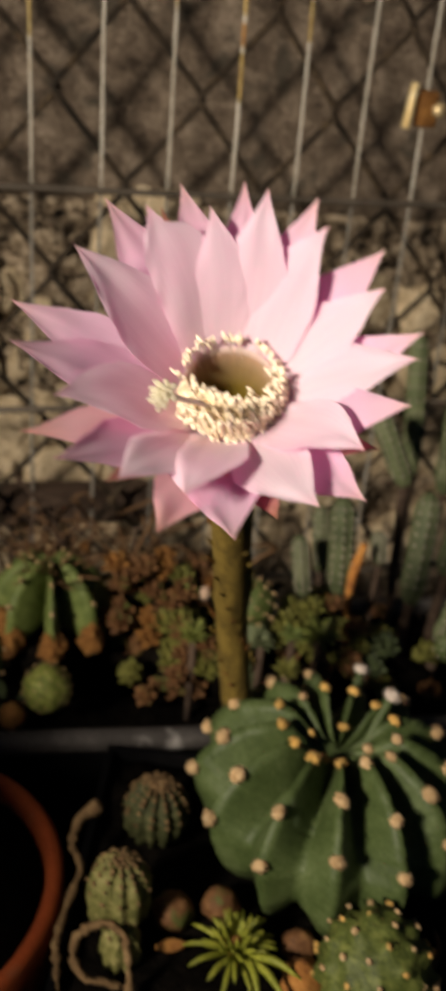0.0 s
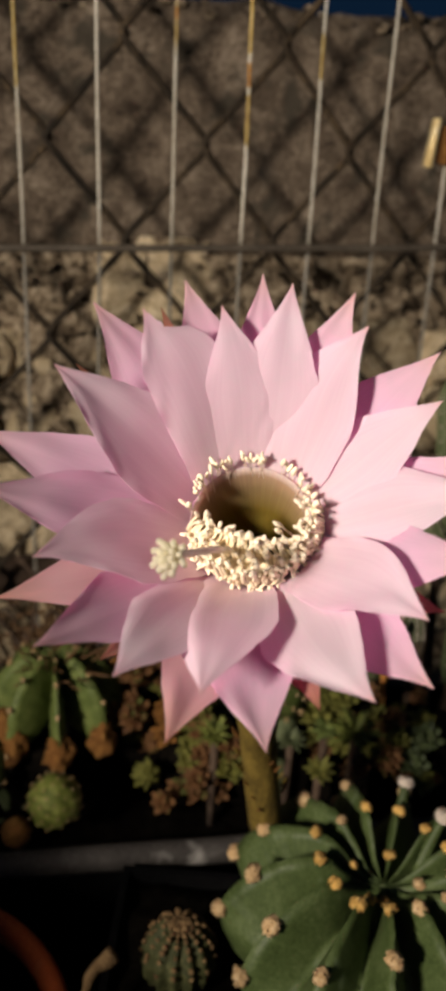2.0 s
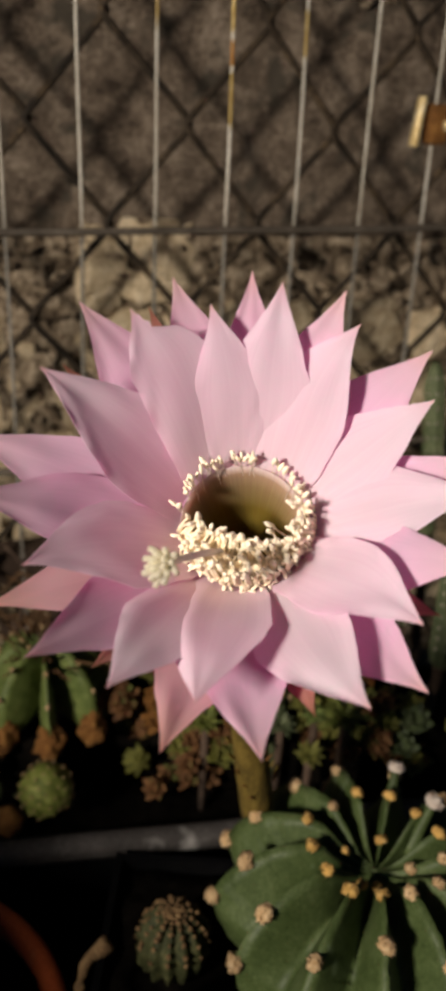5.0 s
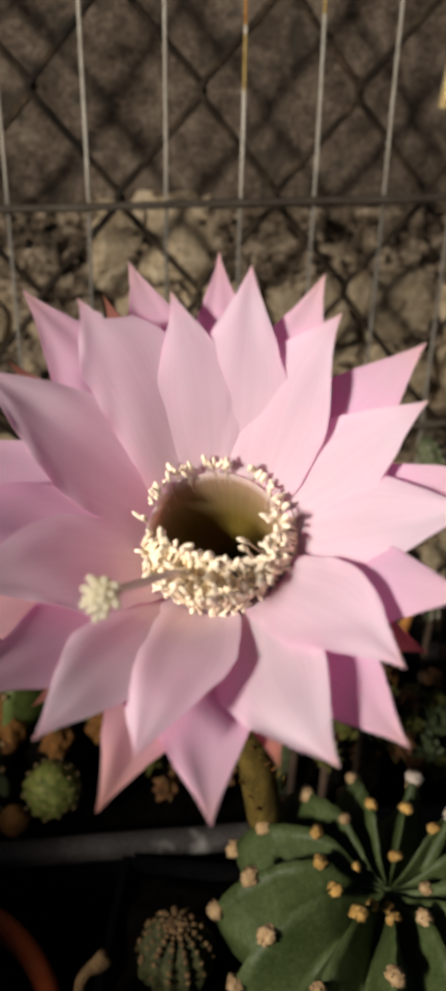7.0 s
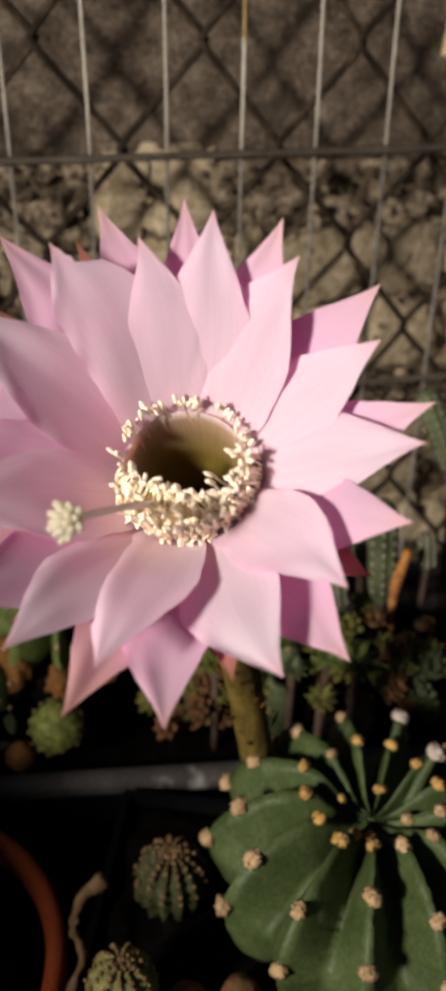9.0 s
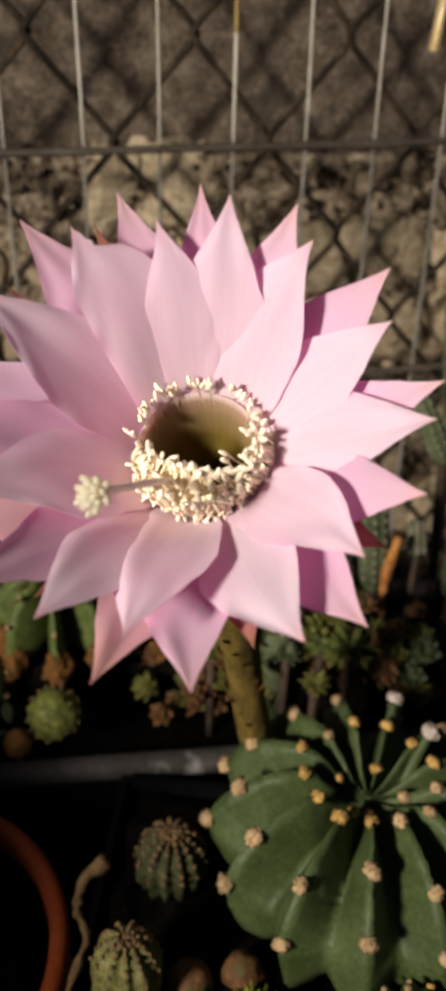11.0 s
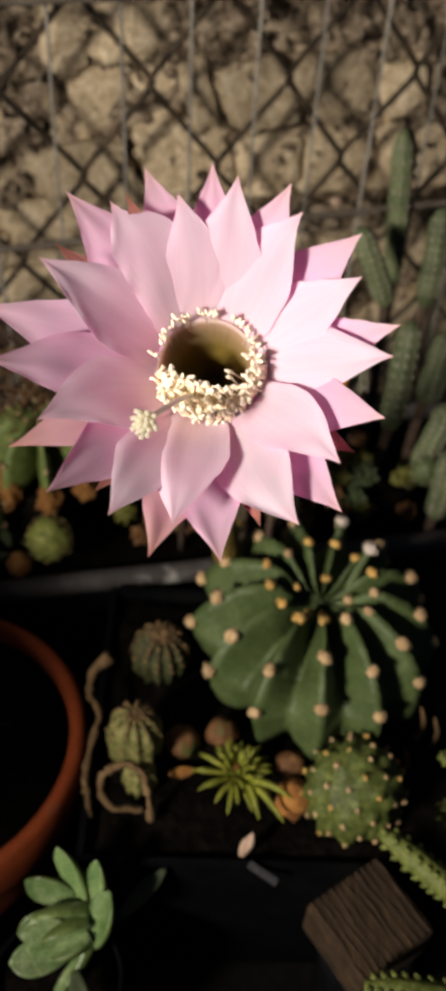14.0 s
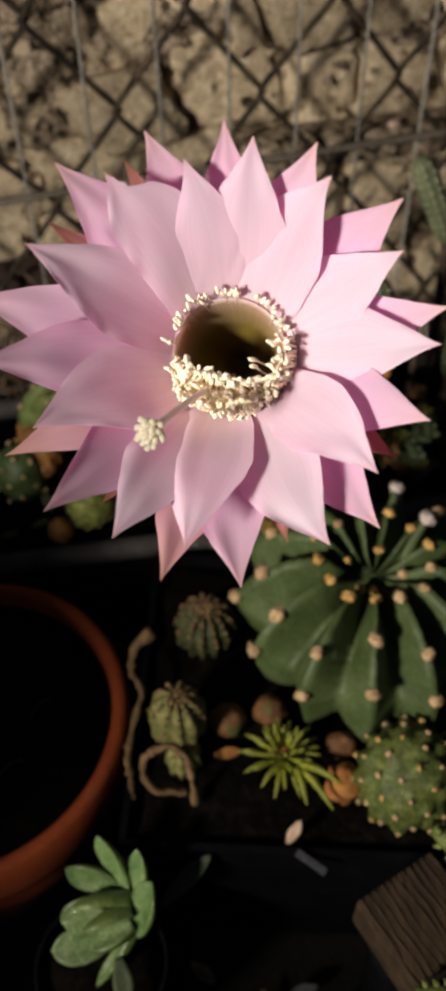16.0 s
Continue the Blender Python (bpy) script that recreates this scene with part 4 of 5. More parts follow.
def small_barrel(name, at, wide, high, ribs, furrow, skin, wool, levels, size, label, seed):
    """A small ribbed cactus with close-set woolly areoles down each rib."""
    rng = random.Random(seed)
    ob = thing(name, (at[0], at[1], at[2] - high * 0.9), label, "cactus")
    bm, crest = ribbed(Vector(at), wide, high, ribs, furrow, rng.uniform(0, 1), 2.4, 0.10, 6, 26)
    for v in bm.verts:
        v.co += (v.co - Vector(at)).normalized() * 0.06 * wide * noise.noise(v.co * 220)
    body = part("ribbed_body", bm, skin, ob)
    for rib in range(ribs):
        for phi in levels:
            p, out = crest(rib, phi + rng.uniform(-0.06, 0.06))
            piece("areole", rng.choice(wool), set_on(p, out, size * rng.uniform(0.7, 1.25), rng.uniform(0, 360)), body)
    return ob


small_barrel("young_globe_cactus", (-0.0165, 0.3000, 0.1375), 0.0148, 0.0168, 13, 0.0028, DARK_SKIN, AREOLE_BROWN, (0.08, 0.2, 0.32, 0.48, 0.66, 0.86, 1.1, 1.35), 0.36, "young dark olive globe cactus with brown wool", 6)
small_barrel("barrel_seedling", (-0.0250, 0.2480, 0.1450), 0.0130, 0.0185, 11, 0.0018, SEEDLING_SKIN, AREOLE_BROWN, (0.10, 0.25, 0.40, 0.56, 0.74, 0.95, 1.2), 0.30, "pale green barrel cactus with a scarred brown crown", 7)
small_barrel("barrel_seedling", (-0.0222, 0.2365, 0.1300), 0.0082, 0.0120, 9, 0.0014, SEEDLING_SKIN, AREOLE_BROWN, (0.3, 0.7), 0.22, "small yellowish cactus offset half hidden by a dry stalk", 9)
solid("dry_fruit", blob((0.0470, 0.2275, 0.1310), (0.0080, 0.0078, 0.0105), 10, 0.16, 2.0, 3), ORANGE_STALK, "orange brown dried cactus fruit on dark soil", "dry fruit")
solid("brown_husk", blob((-0.0040, 0.2560, 0.1285), (0.0082, 0.0078, 0.0080), 14, 0.14, 2.2, 3), BROWN_SKIN, "round brown dried husk on dark soil", "husk")
solid("brown_husk", blob((0.0150, 0.2620, 0.1285), (0.0075, 0.0070, 0.0070), 15, 0.18, 2.2, 3), BROWN_SKIN, "reddish brown dried husk on dark soil", "husk")
solid("brown_husk", blob((0.0465, 0.2460, 0.1290), (0.0068, 0.0064, 0.0064), 16, 0.16, 2.2, 3), BROWN_SKIN, "brown dried husk beside the globe cactus", "husk")

# an unseen tall pot, added only to shade the terracotta pot's far rim
round_pot("unseen_shade_pot", (-0.260, 0.080, 0), 0.078, 0.302, 0.004, 0.288, PLASTIC, "unseen tall black pot added to shade the terracotta pot", 0.012)

# dry curled stalks
rng = random.Random(12)
line = bend([(-0.0430, 0.2190, 0.126), (-0.0452, 0.2290, 0.130), (-0.0467, 0.2368, 0.1330), (-0.0450, 0.2503, 0.1365), (-0.0428, 0.2633, 0.1395), (-0.0482, 0.2709, 0.1430), (-0.0474, 0.2804, 0.1470), (-0.0407, 0.2888, 0.1485)], 36)
bm = sweep(line, [0.0012 + 0.0016 * abs(noise.noise(Vector((k * 0.5, 2, 0)))) + 0.0022 * max(0, (k - 28) / 8) for k in range(37)], 8)
for v in bm.verts:
    v.co += Vector((noise.noise(v.co * 500), noise.noise(v.co * 500 + Vector((9, 0, 0))), 0)) * 0.0014
solid("dry_stalk", bm, STALK, "shrivelled tan flower stalk leaning on the tray", "dry stalk")
ring = bend([(-0.0200, 0.2225, 0.127), (-0.0260, 0.2205, 0.131), (-0.0328, 0.2200, 0.133), (-0.0382, 0.2256, 0.137), (-0.0369, 0.2319, 0.141), (-0.0279, 0.2347, 0.144), (-0.0202, 0.2304, 0.143), (-0.0172, 0.2231, 0.137), (-0.0159, 0.2168, 0.128)], 40)
bm = sweep(ring, [0.0012 + 0.0013 * abs(noise.noise(Vector((k * 0.4, 7, 0)))) for k in range(41)], 7)
for v in bm.verts:
    v.co += Vector((noise.noise(v.co * 420), noise.noise(v.co * 420 + Vector((9, 0, 0))), noise.noise(v.co * 420 + Vector((0, 9, 0))))) * 0.0011
solid("dry_stalk", bm, STALK, "curled reddish brown dry stalk in a loop", "dry stalk")

# spiky yellow-green seedling
spiky = thing("spiky_succulent", (0.0215, 0.2385, 0.124), "spiky yellow green succulent with finger-like leaves", "succulent")
rng = random.Random(2)
for k in range(52):
    a = k * 2.39996
    e = 0.05 + 1.2 * (1 - k / 52)
    way = Vector((math.cos(a) * math.cos(e), math.sin(a) * math.cos(e), math.sin(e)))
    long = 0.0140 * (0.70 + 0.45 * k / 52) * rng.uniform(0.85, 1.15)
    b = Vector((0.0215, 0.2385, 0.131)) + way * 0.003
    line = bend([b, b + way * long * 0.6, b + way * long + Vector((0, 0, 0.002 - 0.006 * (k / 52)))], 6)
    part("finger_leaf", sweep(line, [0.0006, 0.0009, 0.00105, 0.00105, 0.0009, 0.0006, 0.0002], 6), LEAF_SPIKY, spiky)
part("brown_heart", blob((0.0215, 0.2385, 0.1330), (0.0040, 0.0040, 0.0060), 5, 0.25), CORK, spiky)
b = Vector((0.0255, 0.2345, 0.134))
for d, l in (((0.75, -0.45, 0.25), 0.024), ((0.55, -0.75, 0.15), 0.027), ((0.25, -0.9, 0.1), 0.020)):
    way = Vector(d).normalized()
    part("finger_leaf", sweep(bend([b, b + way * l * 0.5 + Vector((0, 0, 0.004)), b + way * l], 8), [0.0012, 0.0015, 0.0016, 0.0016, 0.0015, 0.0013, 0.0011, 0.0008, 0.0003], 7), LEAF_SPIKY, spiky)

# litter on the soil
solid("dry_chip", leaf((0.0235, 0.2030, 0.1275), (0.35, 0.55, 0.75), (0.1, -0.9, 0.4), 0.0125, 0.0058, 0.0018, 0.15), PALE_CHIP, "pale pinkish dried husk chip on soil", "dry chip")
solid("dry_leaf", leaf((-0.0090, 0.2400, 0.1270), (1, 0.15, 0.1), (0, -0.3, 1), 0.0130, 0.0055, 0.0012, 0.1), CORK, "orange brown dead leaf lying on soil", "dead leaf")
solid("plant_label_sliver", block(pose(0.0325, 0.1945, 0.1300, 14, -3, -34), (0.0140, 0.0032, 0.0010), 0.0003), GREY_CHIP, "grey broken plastic sliver on the tray edge", "plastic sliver")
for n, (x, y, z, a) in enumerate(((0.028, 0.172, 0.012, 20), (0.018, 0.160, 0.010, 100), (0.046, 0.158, 0.010, 60), (-0.008, 0.178, 0.010, 150), (0.010, 0.140, 0.010, 75))):
    way = (math.cos(radians(a)), math.sin(radians(a)), 0.15)
    solid("dead_leaf", leaf((x, y, z), way, (0, 0, 1), 0.016, 0.008, 0.001, 0.2), (GREY_CHIP, STALK)[n % 2], "grey brown dead leaf on the ground", "dead leaf", "leaf litter")
for x, y, z, a in ((-0.085, 0.262, 0.1315, 10), (-0.092, 0.232, 0.1315, 35)):
    solid("twig", sweep(bend([(x, y, z), (x + 0.006 * math.cos(a), y + 0.006 * math.sin(a), z + 0.001), (x + 0.013 * math.cos(a + 0.3), y + 0.013 * math.sin(a + 0.3), z)], 6), 0.0006, 6), GREY_CHIP, "thin pale twig on the pot's soil", "twig", "twigs in the pot")

# thin dry thorns by the globe cactus
for x, y, z, l in ((0.0985, 0.2440, 0.1270, 0.016), (0.1080, 0.2620, 0.1270, 0.022), (0.1140, 0.2580, 0.1270, 0.02)):
    solid("dry_thorn", sweep(bend([(x, y, z), (x + 0.002, y + 0.002, z + l * 0.5), (x - 0.001, y + 0.004, z + l)], 6), [0.0014, 0.0013, 0.0012, 0.0011, 0.0010, 0.0008, 0.0003], 6), STALK, "pale dried thorny twig in the soil", "twig", "dry twigs")

# rosette succulent, leaning far over to one side
NECK = Vector((-0.0368, 0.1731, 0.1300))
ACROSS, RISE, FORE = Vector((1.0, 0.03, 0.0)), Vector((0.0, 0.74, 0.67)), Vector((0.0, -0.67, 0.74))
rosette = thing("rosette_succulent", (-0.0500, 0.1600, 0.100), "green rosette succulent with pale cupped leaves and yellow edges", "succulent")
part("stem", sweep(bend([(-0.047, 0.158, 0.098), (-0.040, 0.166, 0.112), NECK + Vector((0.001, 0.001, -0.004)), NECK - ACROSS * 0.004], 10), 0.0030, 8), LEAF_BACK, rosette)


def lean(x, y, d):
    """A place round the neck, in millimetres across, up the slope and off it."""
    return NECK + (ACROSS * x + RISE * y + FORE * d) / 1000


def spoon(base, way, up, long, wide, thick):
    """A thick spoon-shaped leaf with a short point, its pale inner face cupped, its back green."""
    bm = leaf(base, way, up, long, wide, thick, 0.20, 0.55, 3.6, keel=0.9, nu=8, nv=14)
    bm.normal_update()
    for f in bm.faces:
        f.material_index = 0 if f.normal.dot(up.normalized()) > 0.30 else 1
    return bm


# root and tip (across, up, off), width and how far down the axis its face is turned
ROSETTE_LEAVES = [
    (-2, 6, -3, -12, 31, -2, 9.0, 16), (3, 4, -1, 4, 25, 0, 8.5, 16), (3, -8, 2, 11, 13.5, 4, 13.5, 22), (-5, 7, -5, -26, 18, -4, 12.5, 10),
    (-1, 4, 1, -23, 8, 5, 14.5, 12), (0, 1, 4, -19, 0, 9, 12.5, 13), (1, -4, 4, -13, -13, 8, 13.0, 14), (-8, -1, 2, -26, -1, 3, 13.0, 16), (-7, -11, 1, -30, -14, 3, 13.0, 18),
    (0, -9, -4, -10, -34, -8, 6.5, 10), (-10, 1, -6, -29, -5, -6, 14.0, 14), (-10, -6, 1, -24, -8, 3, 8.0, 18),
]
for n, (x0, y0, d0, x1, y1, d1, wide, turn_to) in enumerate(ROSETTE_LEAVES):
    root, tip = lean(x0, y0, d0), lean(x1, y1, d1)
    inward = lean(-0.82 * turn_to, -0.28 * turn_to, 0.30 * turn_to) - (root + tip) / 2 + FORE * (0.006 if n in (4, 5, 6) else 0.0 if n == 9 else 0.016)
    inward -= (tip - root) * inward.dot(tip - root) / (tip - root).length_squared
    part("leaf", spoon(root, tip - root, inward, (tip - root).length, wide / 1000, 0.0042), LEAF_BLUE, rosette).data.materials.append(LEAF_BACK)
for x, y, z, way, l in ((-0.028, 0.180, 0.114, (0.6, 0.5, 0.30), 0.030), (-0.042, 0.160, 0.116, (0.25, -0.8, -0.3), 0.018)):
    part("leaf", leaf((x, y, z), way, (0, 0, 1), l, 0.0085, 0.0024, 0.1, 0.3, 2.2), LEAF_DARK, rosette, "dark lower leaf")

# toothed stems
toothed = thing("toothed_succulent", (0.152, 0.150, 0.100), "yellow green toothed succulent stems spilling from a pot", "succulent")


def toothed_stem(points, r, seed):
    rng = random.Random(seed)
    line = bend(points, 34)
    rad = [r * (0.55 + 0.45 * min(1, (34 - k) / 6)) for k in range(35)]
    bm = sweep(line, rad, 12)
    stem = part("stem", bm, STEM_SKIN, toothed)
    for k in range(1, 34):
        way = (line[k + 1] - line[k - 1]).normalized()
        side = way.orthogonal().normalized()
        for j in range(4):
            a = 1.5708 * j + 0.3 + (0.0 if k % 2 else 0.06)
            if (k + j) % 2:
                continue
            out = side * math.cos(a) + way.cross(side) * math.sin(a)
            b = line[k] + out * rad[k] * 0.75
            part("tooth", sweep([b, b + out * r * 0.34 + way * r * 0.12, b + out * r * 0.55 + way * r * 0.35], [r * 0.36, r * 0.24, r * 0.05], 6), STEM_SKIN, stem)


toothed_stem([(0.150, 0.148, 0.098), (0.130, 0.152, 0.150), (0.1015, 0.1688, 0.170), (0.0899, 0.1781, 0.173), (0.0743, 0.1930, 0.173)], 0.0048, 1)
toothed_stem([(0.150, 0.142, 0.098), (0.120, 0.138, 0.150), (0.0861, 0.1398, 0.160), (0.0642, 0.1418, 0.160)], 0.0048, 2)
toothed_stem([(0.156, 0.160, 0.098), (0.140, 0.185, 0.140), (0.122, 0.205, 0.152), (0.105, 0.2160, 0.150)], 0.0045, 3)
toothed_stem([(0.160, 0.162, 0.098), (0.148, 0.200, 0.135), (0.130, 0.235, 0.142), (0.112, 0.243, 0.146)], 0.0036, 4)

# ---- plants in the trough ----
left = thing("corky_cactus", (-0.092, 0.4180, 0.114), "green ribbed globe cactus with orange corky rib bases", "cactus")
bm, crest = ribbed(Vector((-0.0920, 0.4180, 0.1640)), 0.0340, 0.0345, 8, 0.0285, radians(-75), 1.95, 0.12, 12, 26)
body = part("ribbed_body", bm, CACTUS_PALE, left)
rng = random.Random(15)
for rib in range(8):
    for phi in (0.3, 0.7, 1.15):
        p, out = crest(rib, phi)
        piece("areole", rng.choice(AREOLE), set_on(p, out, 0.45 * rng.uniform(0.8, 1.2), rng.uniform(0, 360)), body)
    p, out = crest(rib, 1.72)
    part("corky_base", blob(p - out * 0.0035 - Vector((0, 0, 0.003)), (0.0066, 0.0066, 0.0095), rib + 70, 0.38, 2.4, 3), CORK, left, "orange brown corky rib base")
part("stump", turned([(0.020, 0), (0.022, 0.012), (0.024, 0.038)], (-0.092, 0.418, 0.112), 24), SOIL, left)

for k in range(46):
    a, e = k * 2.39996, rng.uniform(0.15, 1.2)
    way = Vector((math.cos(a) * math.cos(e), math.sin(a) * math.cos(e), math.sin(e)))
    p = Vector((-0.0920, 0.4180, 0.1930)) + Vector((way.x, way.y, 0)) * rng.uniform(0.004, 0.022) - Vector((0, 0, 0.10 * rng.uniform(0.0, 0.05)))
    piece("dark_spine", DARK_ROD, set_on(p, way, rng.uniform(0.010, 0.019)), left)
tangle = thing("dry_twig_tangle", (-0.080, 0.470, 0.112), "tangle of thin dark dry twigs behind the ribbed cactus", "twigs")
for k in range(62):
    a = Vector((rng.uniform(-0.150, -0.018), rng.uniform(0.462, 0.492), rng.uniform(0.112, 0.150)))
    b = a + Vector((rng.gauss(0, 0.030), rng.uniform(-0.006, 0.010), rng.uniform(0.020, 0.062)))
    c = b + Vector((rng.gauss(0, 0.022), rng.uniform(-0.006, 0.006), rng.uniform(-0.012, 0.018)))
    part("twig", sweep(bend([a, b, c], 6), [0.0015, 0.0014, 0.0013, 0.0012, 0.0010, 0.0008, 0.0004], 5), DARK_SPINE if k % 3 else BOARD, tangle)

warty((-0.0822, 0.3705, 0.1440), 0.0112, 0.0124, 9, 8, 0.19, BALL_SKIN, AREOLE, "ball_cactus", "yellow green ball cactus with pale spine tufts", seed=21, spikes=0)
solid("brown_ball_cactus", blob((-0.0995, 0.3655, 0.1285), (0.0070, 0.0068, 0.0076), 22, 0.12, 3.0, 3), CORK, "small round tan dried cactus on the trough's rim soil", "cactus")
solid("brown_ball_cactus", blob((-0.1130, 0.3990, 0.1620), (0.0088, 0.0085, 0.0095), 23, 0.14, 3.0, 3), CORK, "small tan corky offset beside the ribbed cactus", "cactus")
warty((-0.1225, 0.3880, 0.1490), 0.0130, 0.0180, 5, 6, 0.42, CACTUS, AREOLE, "dark_offset_cactus", "small dark green cactus with golden areoles", seed=25)
for n, (x, y, z) in enumerate(((-0.118, 0.372, 0.124), (-0.108, 0.380, 0.128), (-0.126, 0.370, 0.121), (-0.103, 0.388, 0.123))):
    solid("fallen_leaf", leaf((x, y, z), (math.cos(n * 2.1), math.sin(n * 2.1), 0.3), (0, 0, 1), 0.013, 0.006, 0.0015, 0.2), LEAF_DARK, "dark green fallen succulent leaf on soil", "leaf", "fallen leaves")


def clump(name, centre, spreads, count, size, seed, mats, label):
    """A mound of many small rosettes, each of stubby leaves round a heart."""
    ob = thing(name, (centre[0], centre[1], 0.112), label, "succulent")
    rng = random.Random(seed)
    leaves = [mesh_from(leaf((0, 0, 0), (1, 0, 0), (0, 0, 1), 1.0, 0.54, 0.19, 0.15, 0.3, 2.2, None, 4, 5), skin) for skin in mats]
    for n in range(count):
        p = Vector((centre[0] + rng.gauss(0, spreads[0]), centre[1] + rng.gauss(0, spreads[1]), centre[2] + rng.uniform(-spreads[2], spreads[2])))
        r = size * rng.uniform(0.7, 1.25)
        out = (p - Vector((centre[0], centre[1] + 0.02, centre[2] - 0.03))).normalized()
        skin = rng.randrange(len(mats))
        head = part("rosette_heart", blob(p, (r * 0.55, r * 0.55, r * 0.6), n, 0.2, 2.0, 1), mats[skin], ob)
        s = out.orthogonal().normalized()
        for k in range(11):
            a, e = k * 2.39996, 0.25 + 0.9 * (1 - k / 11)
            way = (s * math.cos(a) + out.cross(s) * math.sin(a)) * math.cos(e) + out * math.sin(e)
            face = (out - way * out.dot(way)).normalized()
            m = Matrix((way, face.cross(way), face)).transposed().to_4x4()
            m.translation = p
            piece("rosette_leaf", leaves[skin], m @ Matrix.Scale(r * 1.15, 4), head)
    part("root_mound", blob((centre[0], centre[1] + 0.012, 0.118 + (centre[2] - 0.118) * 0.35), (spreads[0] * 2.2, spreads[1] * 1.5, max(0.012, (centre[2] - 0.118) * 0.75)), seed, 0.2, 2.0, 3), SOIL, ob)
    return ob


clump("brown_rosette_clump", (-0.036, 0.430, 0.166), (0.018, 0.010, 0.024), 58, 0.0078, 41, [BROWN_SKIN, BROWN_SKIN, CORK, OLIVE_SKIN], "mound of brown and russet dried rosettes")
clump("olive_rosette_clump", (-0.012, 0.409, 0.146), (0.015, 0.009, 0.021), 52, 0.0078, 42, [OLIVE_SKIN, BROWN_SKIN, BROWN_SKIN], "mound of olive green and brown rosettes")
clump("brown_rosette_clump", (0.056, 0.425, 0.158), (0.016, 0.012, 0.019), 40, 0.0074, 43, [BROWN_SKIN, OLIVE_SKIN, OLIVE_SKIN], "low mound of brown rosettes before tall cacti")
clump("dark_rosette_clump", (0.094, 0.420, 0.145), (0.016, 0.012, 0.016), 14, 0.0090, 44, [BROWN_SKIN, OLIVE_SKIN, LEAF_DARK], "low dark mound of brown green rosettes")
warty((0.0195, 0.4180, 0.1790), 0.0120, 0.0135, 7, 7, 0.32, CACTUS_PALE, AREOLE, "green_knob_cactus", "light green ribbed knob cactus on a stem", seed=28, spikes=2)
part("lower_stem", sweep([(0.0215, 0.420, 0.112), (0.021, 0.4195, 0.150), (0.0195, 0.4185, 0.172)], [0.009, 0.0105, 0.010], 12), CACTUS_GREY, bpy.data.objects["green_knob_cactus"])
solid("pale_bud", blob((-0.0060, 0.4040, 0.1905), (0.0028, 0.0028, 0.0042), 5, 0.2), PALE_CHIP, "tiny pale dried bud among rosettes", "bud")



def starburst(at, count, long, wide, skin, label, seed):
    """A stemmed head of thin pointed leaves that spread like a star."""
    rng = random.Random(seed)
    at = Vector(at)
    ob = thing("star_leaf_succulent", (at.x, at.y + 0.004, 0.112), label, "succulent", "star-leaved succulents")
    part("stem", sweep([(at.x, at.y + 0.004, 0.112), (at.x, at.y + 0.003, (at.z + 0.112) / 2), at], 0.0020, 8), BOARD, ob)
    for k in range(count):
        a, e = k * 2.39996, -0.15 + 1.15 * (1 - k / count)
        way = Vector((math.cos(a) * math.cos(e), math.sin(a) * math.cos(e), math.sin(e) + 0.1))
        part("pointed_leaf", leaf(at, way + Vector((0, -0.25, 0)), (0, -0.4, 1), long * rng.uniform(0.7, 1.15), wide, wide * 0.4, -0.12, 0.4, nu=4, nv=7), skin, ob)


starburst((0.0562, 0.3940, 0.1771), 26, 0.0150, 0.0030, STEM_SKIN, "olive green star-shaped succulent with long thin leaves", 19)
starburst((-0.0099, 0.3950, 0.1692), 30, 0.0100, 0.0026, BALL_SKIN, "bright yellow green star-shaped succulent among brown rosettes", 20)
starburst((0.0265, 0.3980, 0.1676), 34, 0.0085, 0.0018, CACTUS_GREY, "grey green feathery succulent head on a stem", 21)
starburst((0.0411, 0.3920, 0.1550), 24, 0.0085, 0.0028, OLIVE_SKIN, "olive brown star-shaped succulent before the mounds", 22)
starburst((0.0431, 0.4020, 0.1712), 22, 0.0080, 0.0030, CACTUS_PALE, "small green star-shaped succulent beside a larger one", 23)

line = bend([(0.076, 0.446, 0.112), (0.077, 0.4470, 0.150), (0.0765, 0.4475, 0.182), (0.0810, 0.4490, 0.207)], 24)
bm = sweep(line, [0.0017 + 0.0013 * math.exp(-(((k - 19) / 4.5) ** 2)) + 0.0006 * noise.noise(Vector((k * 0.8, 4, 0))) for k in range(25)], 8)
solid("orange_dry_stalk", bm, ORANGE_STALK, "upright orange brown dry flower stalk", "dry stalk")


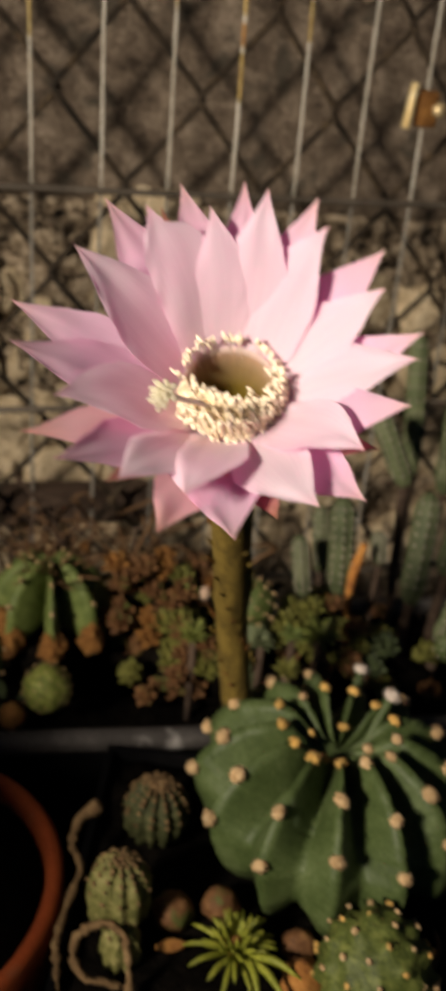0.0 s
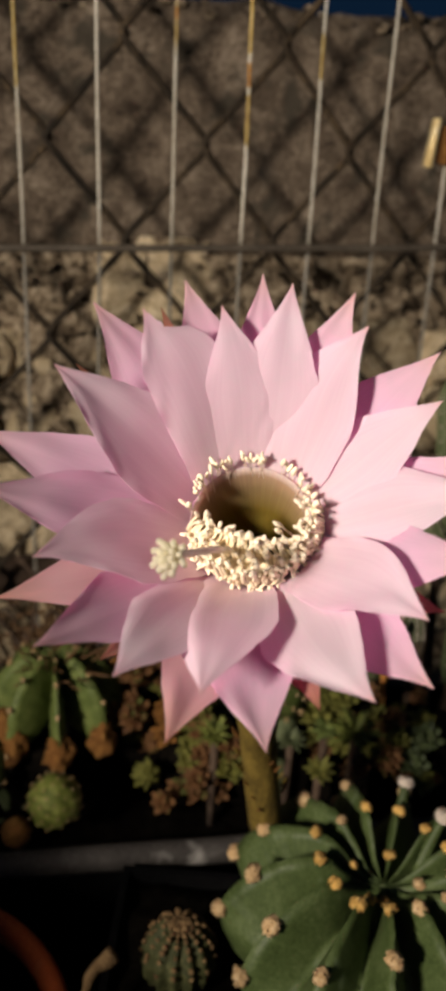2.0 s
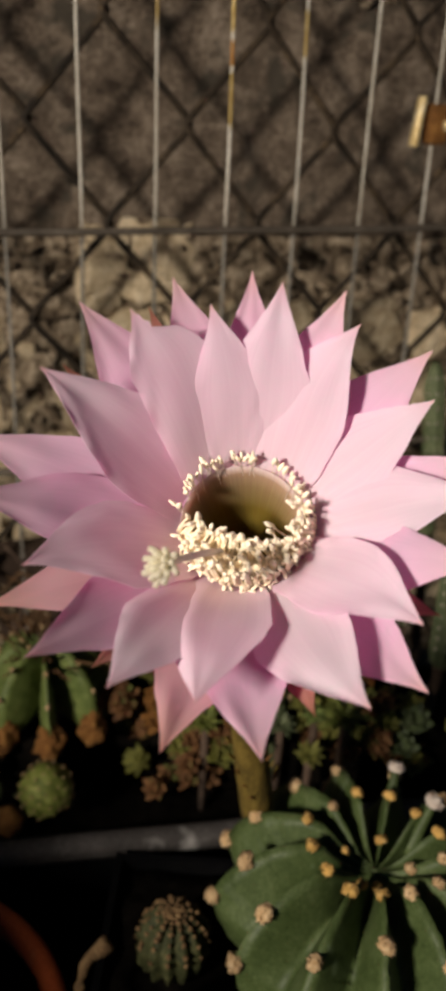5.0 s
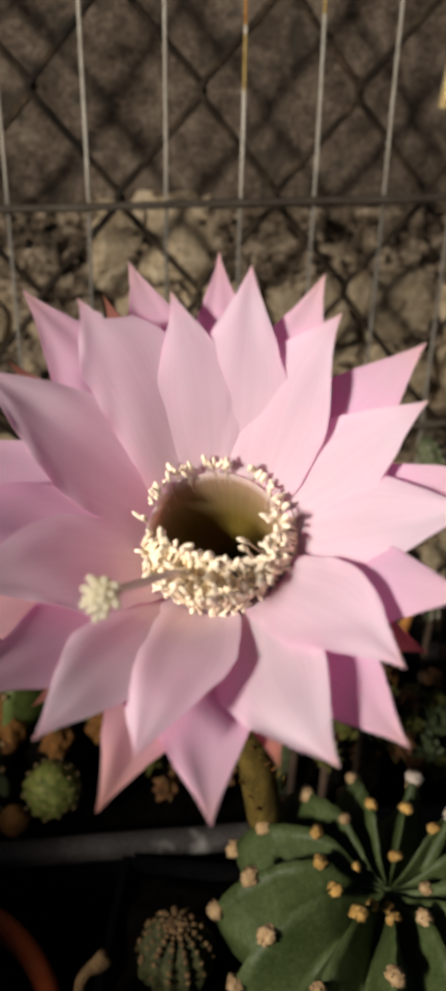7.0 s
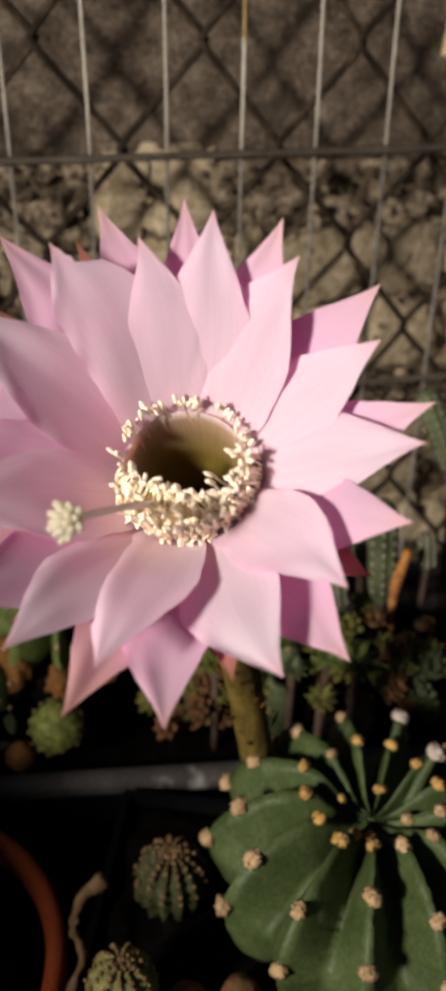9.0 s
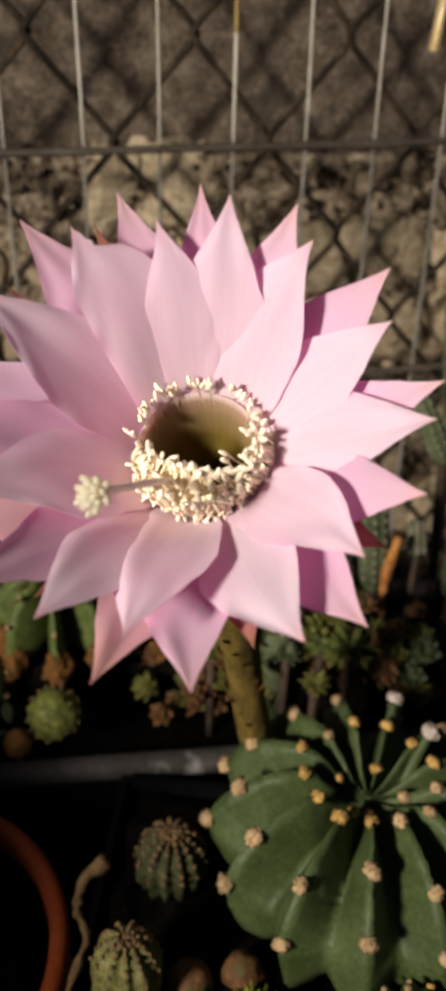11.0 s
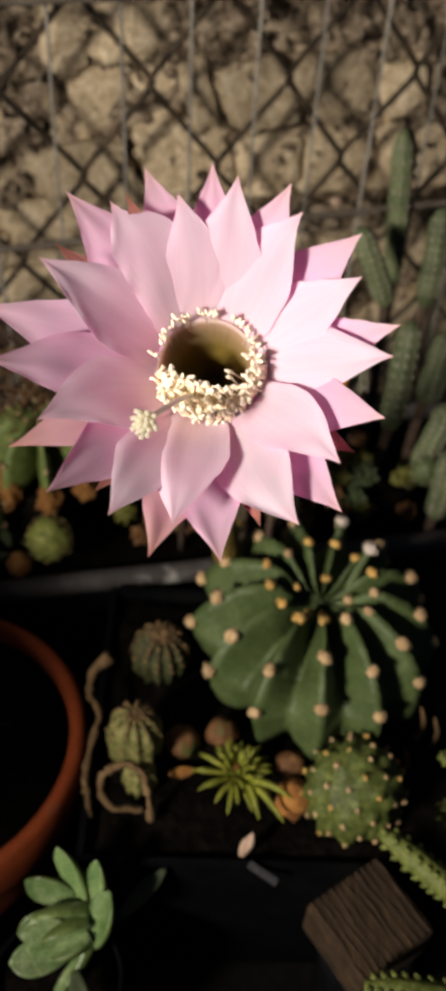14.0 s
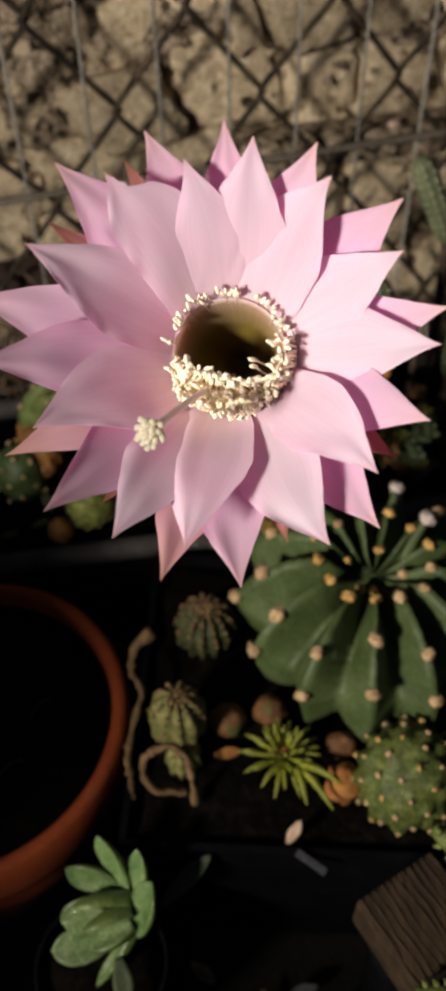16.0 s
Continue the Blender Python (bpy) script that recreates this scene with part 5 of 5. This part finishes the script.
def finger(top, foot, r, seed, skin=None):
    """One upright finger cactus: a rounded ribbed column with rows of areoles, rooted in the trough."""
    rng = random.Random(seed)
    root = Vector((foot[0] + (foot[0] - top[0]) * 0.6, foot[1], 0.112))
    low = Vector(foot) + (Vector(foot) - Vector(top)) * 0.30
    line = bend([low, (low + Vector(top)) / 2 + Vector((0, -0.002, 0)), Vector(top)], 22)
    ob = thing("finger_cactus", root, "grey green upright finger cactus with small pale areoles", "cactus", "finger cacti")
    # foot below the column, its dark colour stands in for shade down there
    part("woody_foot", sweep(bend([root, (root + low) / 2 + Vector((0, 0.004, 0)), low + (Vector(top) - low) * 0.06], 8), r * 0.42, 8), BOARD, ob, "thin foot coloured dark in place of shade")
    bm = bmesh.new()
    seg, rings, ribs = 32, [], 8
    for k, p in enumerate(line):
        cap = min(1.0, math.sqrt(max(0.0, (22.35 - k) / 3.2)))
        neck = 0.55 + 0.45 * min(1.0, k / 4.0) ** 0.7
        swell = 1 + 0.06 * noise.noise(Vector((k * 0.35, seed, 0)))
        way = (line[min(k + 1, 22)] - line[max(k - 1, 0)]).normalized()
        sx = (Vector((1, 0, 0)) - way * way.x).normalized()
        sy = way.cross(sx)
        rings.append([bm.verts.new(p + (sx * math.cos(a) + sy * math.sin(a)) * r * cap * swell * neck * (0.88 + 0.12 * math.cos(ribs * a))) for a in (2 * math.pi * j / seg for j in range(seg))])
    for a, b in zip(rings, rings[1:]):
        for j in range(seg):
            bm.faces.new((a[j], a[(j + 1) % seg], b[(j + 1) % seg], b[j]))
    bm.faces.new(rings[0][::-1])
    bm.faces.new(rings[-1])
    col = part("column", bm, skin or CACTUS_GREY, ob)
    for k in range(4, 22, 2):
        way = (line[min(k + 1, 22)] - line[k - 1]).normalized()
        sx = (Vector((1, 0, 0)) - way * way.x).normalized()
        sy = way.cross(sx)
        for j in range(5, 8):
            a = 2 * math.pi * j / ribs
            cap = min(1.0, math.sqrt(max(0.0, (22.35 - k) / 3.2)))
            out = sx * math.cos(a) + sy * math.sin(a)
            piece("areole", rng.choice(AREOLE_PALE), set_on(line[k] + out * r * cap, out, 0.30), col)
    return ob


for n, (top, foot, r) in enumerate((
    ((0.1155, 0.575, 0.3045), (0.1225, 0.570, 0.2285), 0.0085), ((0.0882, 0.520, 0.2655), (0.106, 0.515, 0.2298), 0.0085), ((0.117, 0.468, 0.2346), (0.114, 0.455, 0.1852), 0.0095),
    ((0.1382, 0.462, 0.2316), (0.1325, 0.455, 0.1999), 0.0095), ((0.142, 0.440, 0.1976), (0.1332, 0.435, 0.1658), 0.0090), ((0.1411, 0.412, 0.1855), (0.141, 0.410, 0.1485), 0.0095),
    ((0.1405, 0.540, 0.271), (0.1405, 0.535, 0.2228), 0.0090), ((0.0668, 0.458, 0.2304), (0.0705, 0.455, 0.1845), 0.0095), ((0.0434, 0.446, 0.2096), (0.0480, 0.441, 0.1828), 0.0065),
    ((0.0566, 0.480, 0.2144), (0.0605, 0.475, 0.1833), 0.0065), ((0.0916, 0.470, 0.2061), (0.0933, 0.465, 0.192), 0.0060), ((0.162, 0.500, 0.260), (0.160, 0.495, 0.2), 0.0095),
)):
    finger(top, foot, r * 0.82, n + 3)
for n, (x, y, z, r) in enumerate(((0.1330, 0.424, 0.160, 0.0075), (0.1450, 0.420, 0.152, 0.007))):
    warty((x, y, z), r, r * 1.3, 6, 6, 0.22, CACTUS, AREOLE_PALE, "round_offset", "small round green cactus offset in the trough", seed=50 + n, group="cactus offsets")


# ---- rubble stones of the wall base ----
def stone_mesh(seed):
    rng = random.Random(seed)
    bm = bmesh.new()
    made = bmesh.ops.create_icosphere(bm, subdivisions=3, radius=1.0)["verts"]
    off = Vector((seed * 7.7, seed * 2.3, 0))
    for v in made:
        c = v.co.normalized()
        q = Vector([math.copysign(abs(x) ** 0.40, x) for x in c])
        v.co = q * (1 + 0.40 * noise.noise(c * 1.3 + off) + 0.24 * noise.noise(c * 3.4 + off) + 0.08 * noise.noise(c * 8 + off))
    return mesh_from(bm, STONE)


STONES = [stone_mesh(k) for k in range(12)]
rng = random.Random(77)
count = 0
z = 0.085
while z < 0.362:
    tall = rng.uniform(0.022, 0.056)
    s = -0.30 + rng.uniform(0, 0.03)
    while s < 0.34 and count < 300:
        long = rng.uniform(0.020, 0.080)
        zz = z + tall / 2 + rng.uniform(-0.004, 0.004)
        if zz + tall / 2 < 0.374:
            proud = rng.uniform(-0.008, 0.007)
            m = Matrix.Translation(along(s + long / 2, 0.092 - proud, zz)) @ pose(0, 0, 0, 0, 0, FENCE_TURN) @ pose(0, 0, 0, rng.uniform(-8, 8), rng.uniform(-16, 16), rng.uniform(-6, 6)) @ Matrix.Diagonal((long * 0.50, 0.012, tall * 0.52, 1))
            if rng.random() > 0.06:
                piece("stone", rng.choice(STONES), m, WALL_BASE)
                count += 1
        s += long + rng.uniform(0.000, 0.005)
    z += tall + rng.uniform(0.000, 0.003)

bm = bmesh.new()
rng = random.Random(91)
for n in range(260):
    s, zz = rng.uniform(-0.30, 0.34), rng.uniform(0.07, 0.37)
    r = rng.uniform(0.002, 0.0050)
    blob(along(s, 0.086 - rng.uniform(0.0, 0.006), zz), (r * rng.uniform(0.8, 1.5), r, r * rng.uniform(0.7, 1.1)), n, 0.35, 2.0, 1, bm)
grit = part("rubble_grit", bm, MORTAR, WALL_BASE, "small broken stones and grit set between the rubble", smooth=False)
tagged(grit, kind="stuff")

bm = bmesh.new()
for n in range(190):
    s = rng.uniform(-0.45, 0.55)
    r = rng.uniform(0.0014, 0.0036)
    blob(along(s, 0.090 + rng.uniform(-0.003, 0.012), 0.5040 + rng.uniform(-0.006, 0.004)), (r * rng.uniform(0.9, 1.7), r, r * rng.uniform(0.6, 1.0)), n + 400, 0.35, 2.0, 1, bm)
crest_grit = part("broken_crest", bm, MORTAR, WALL_BACK, "pale broken mortar along the top of the wall", smooth=False)
tagged(crest_grit, kind="stuff")
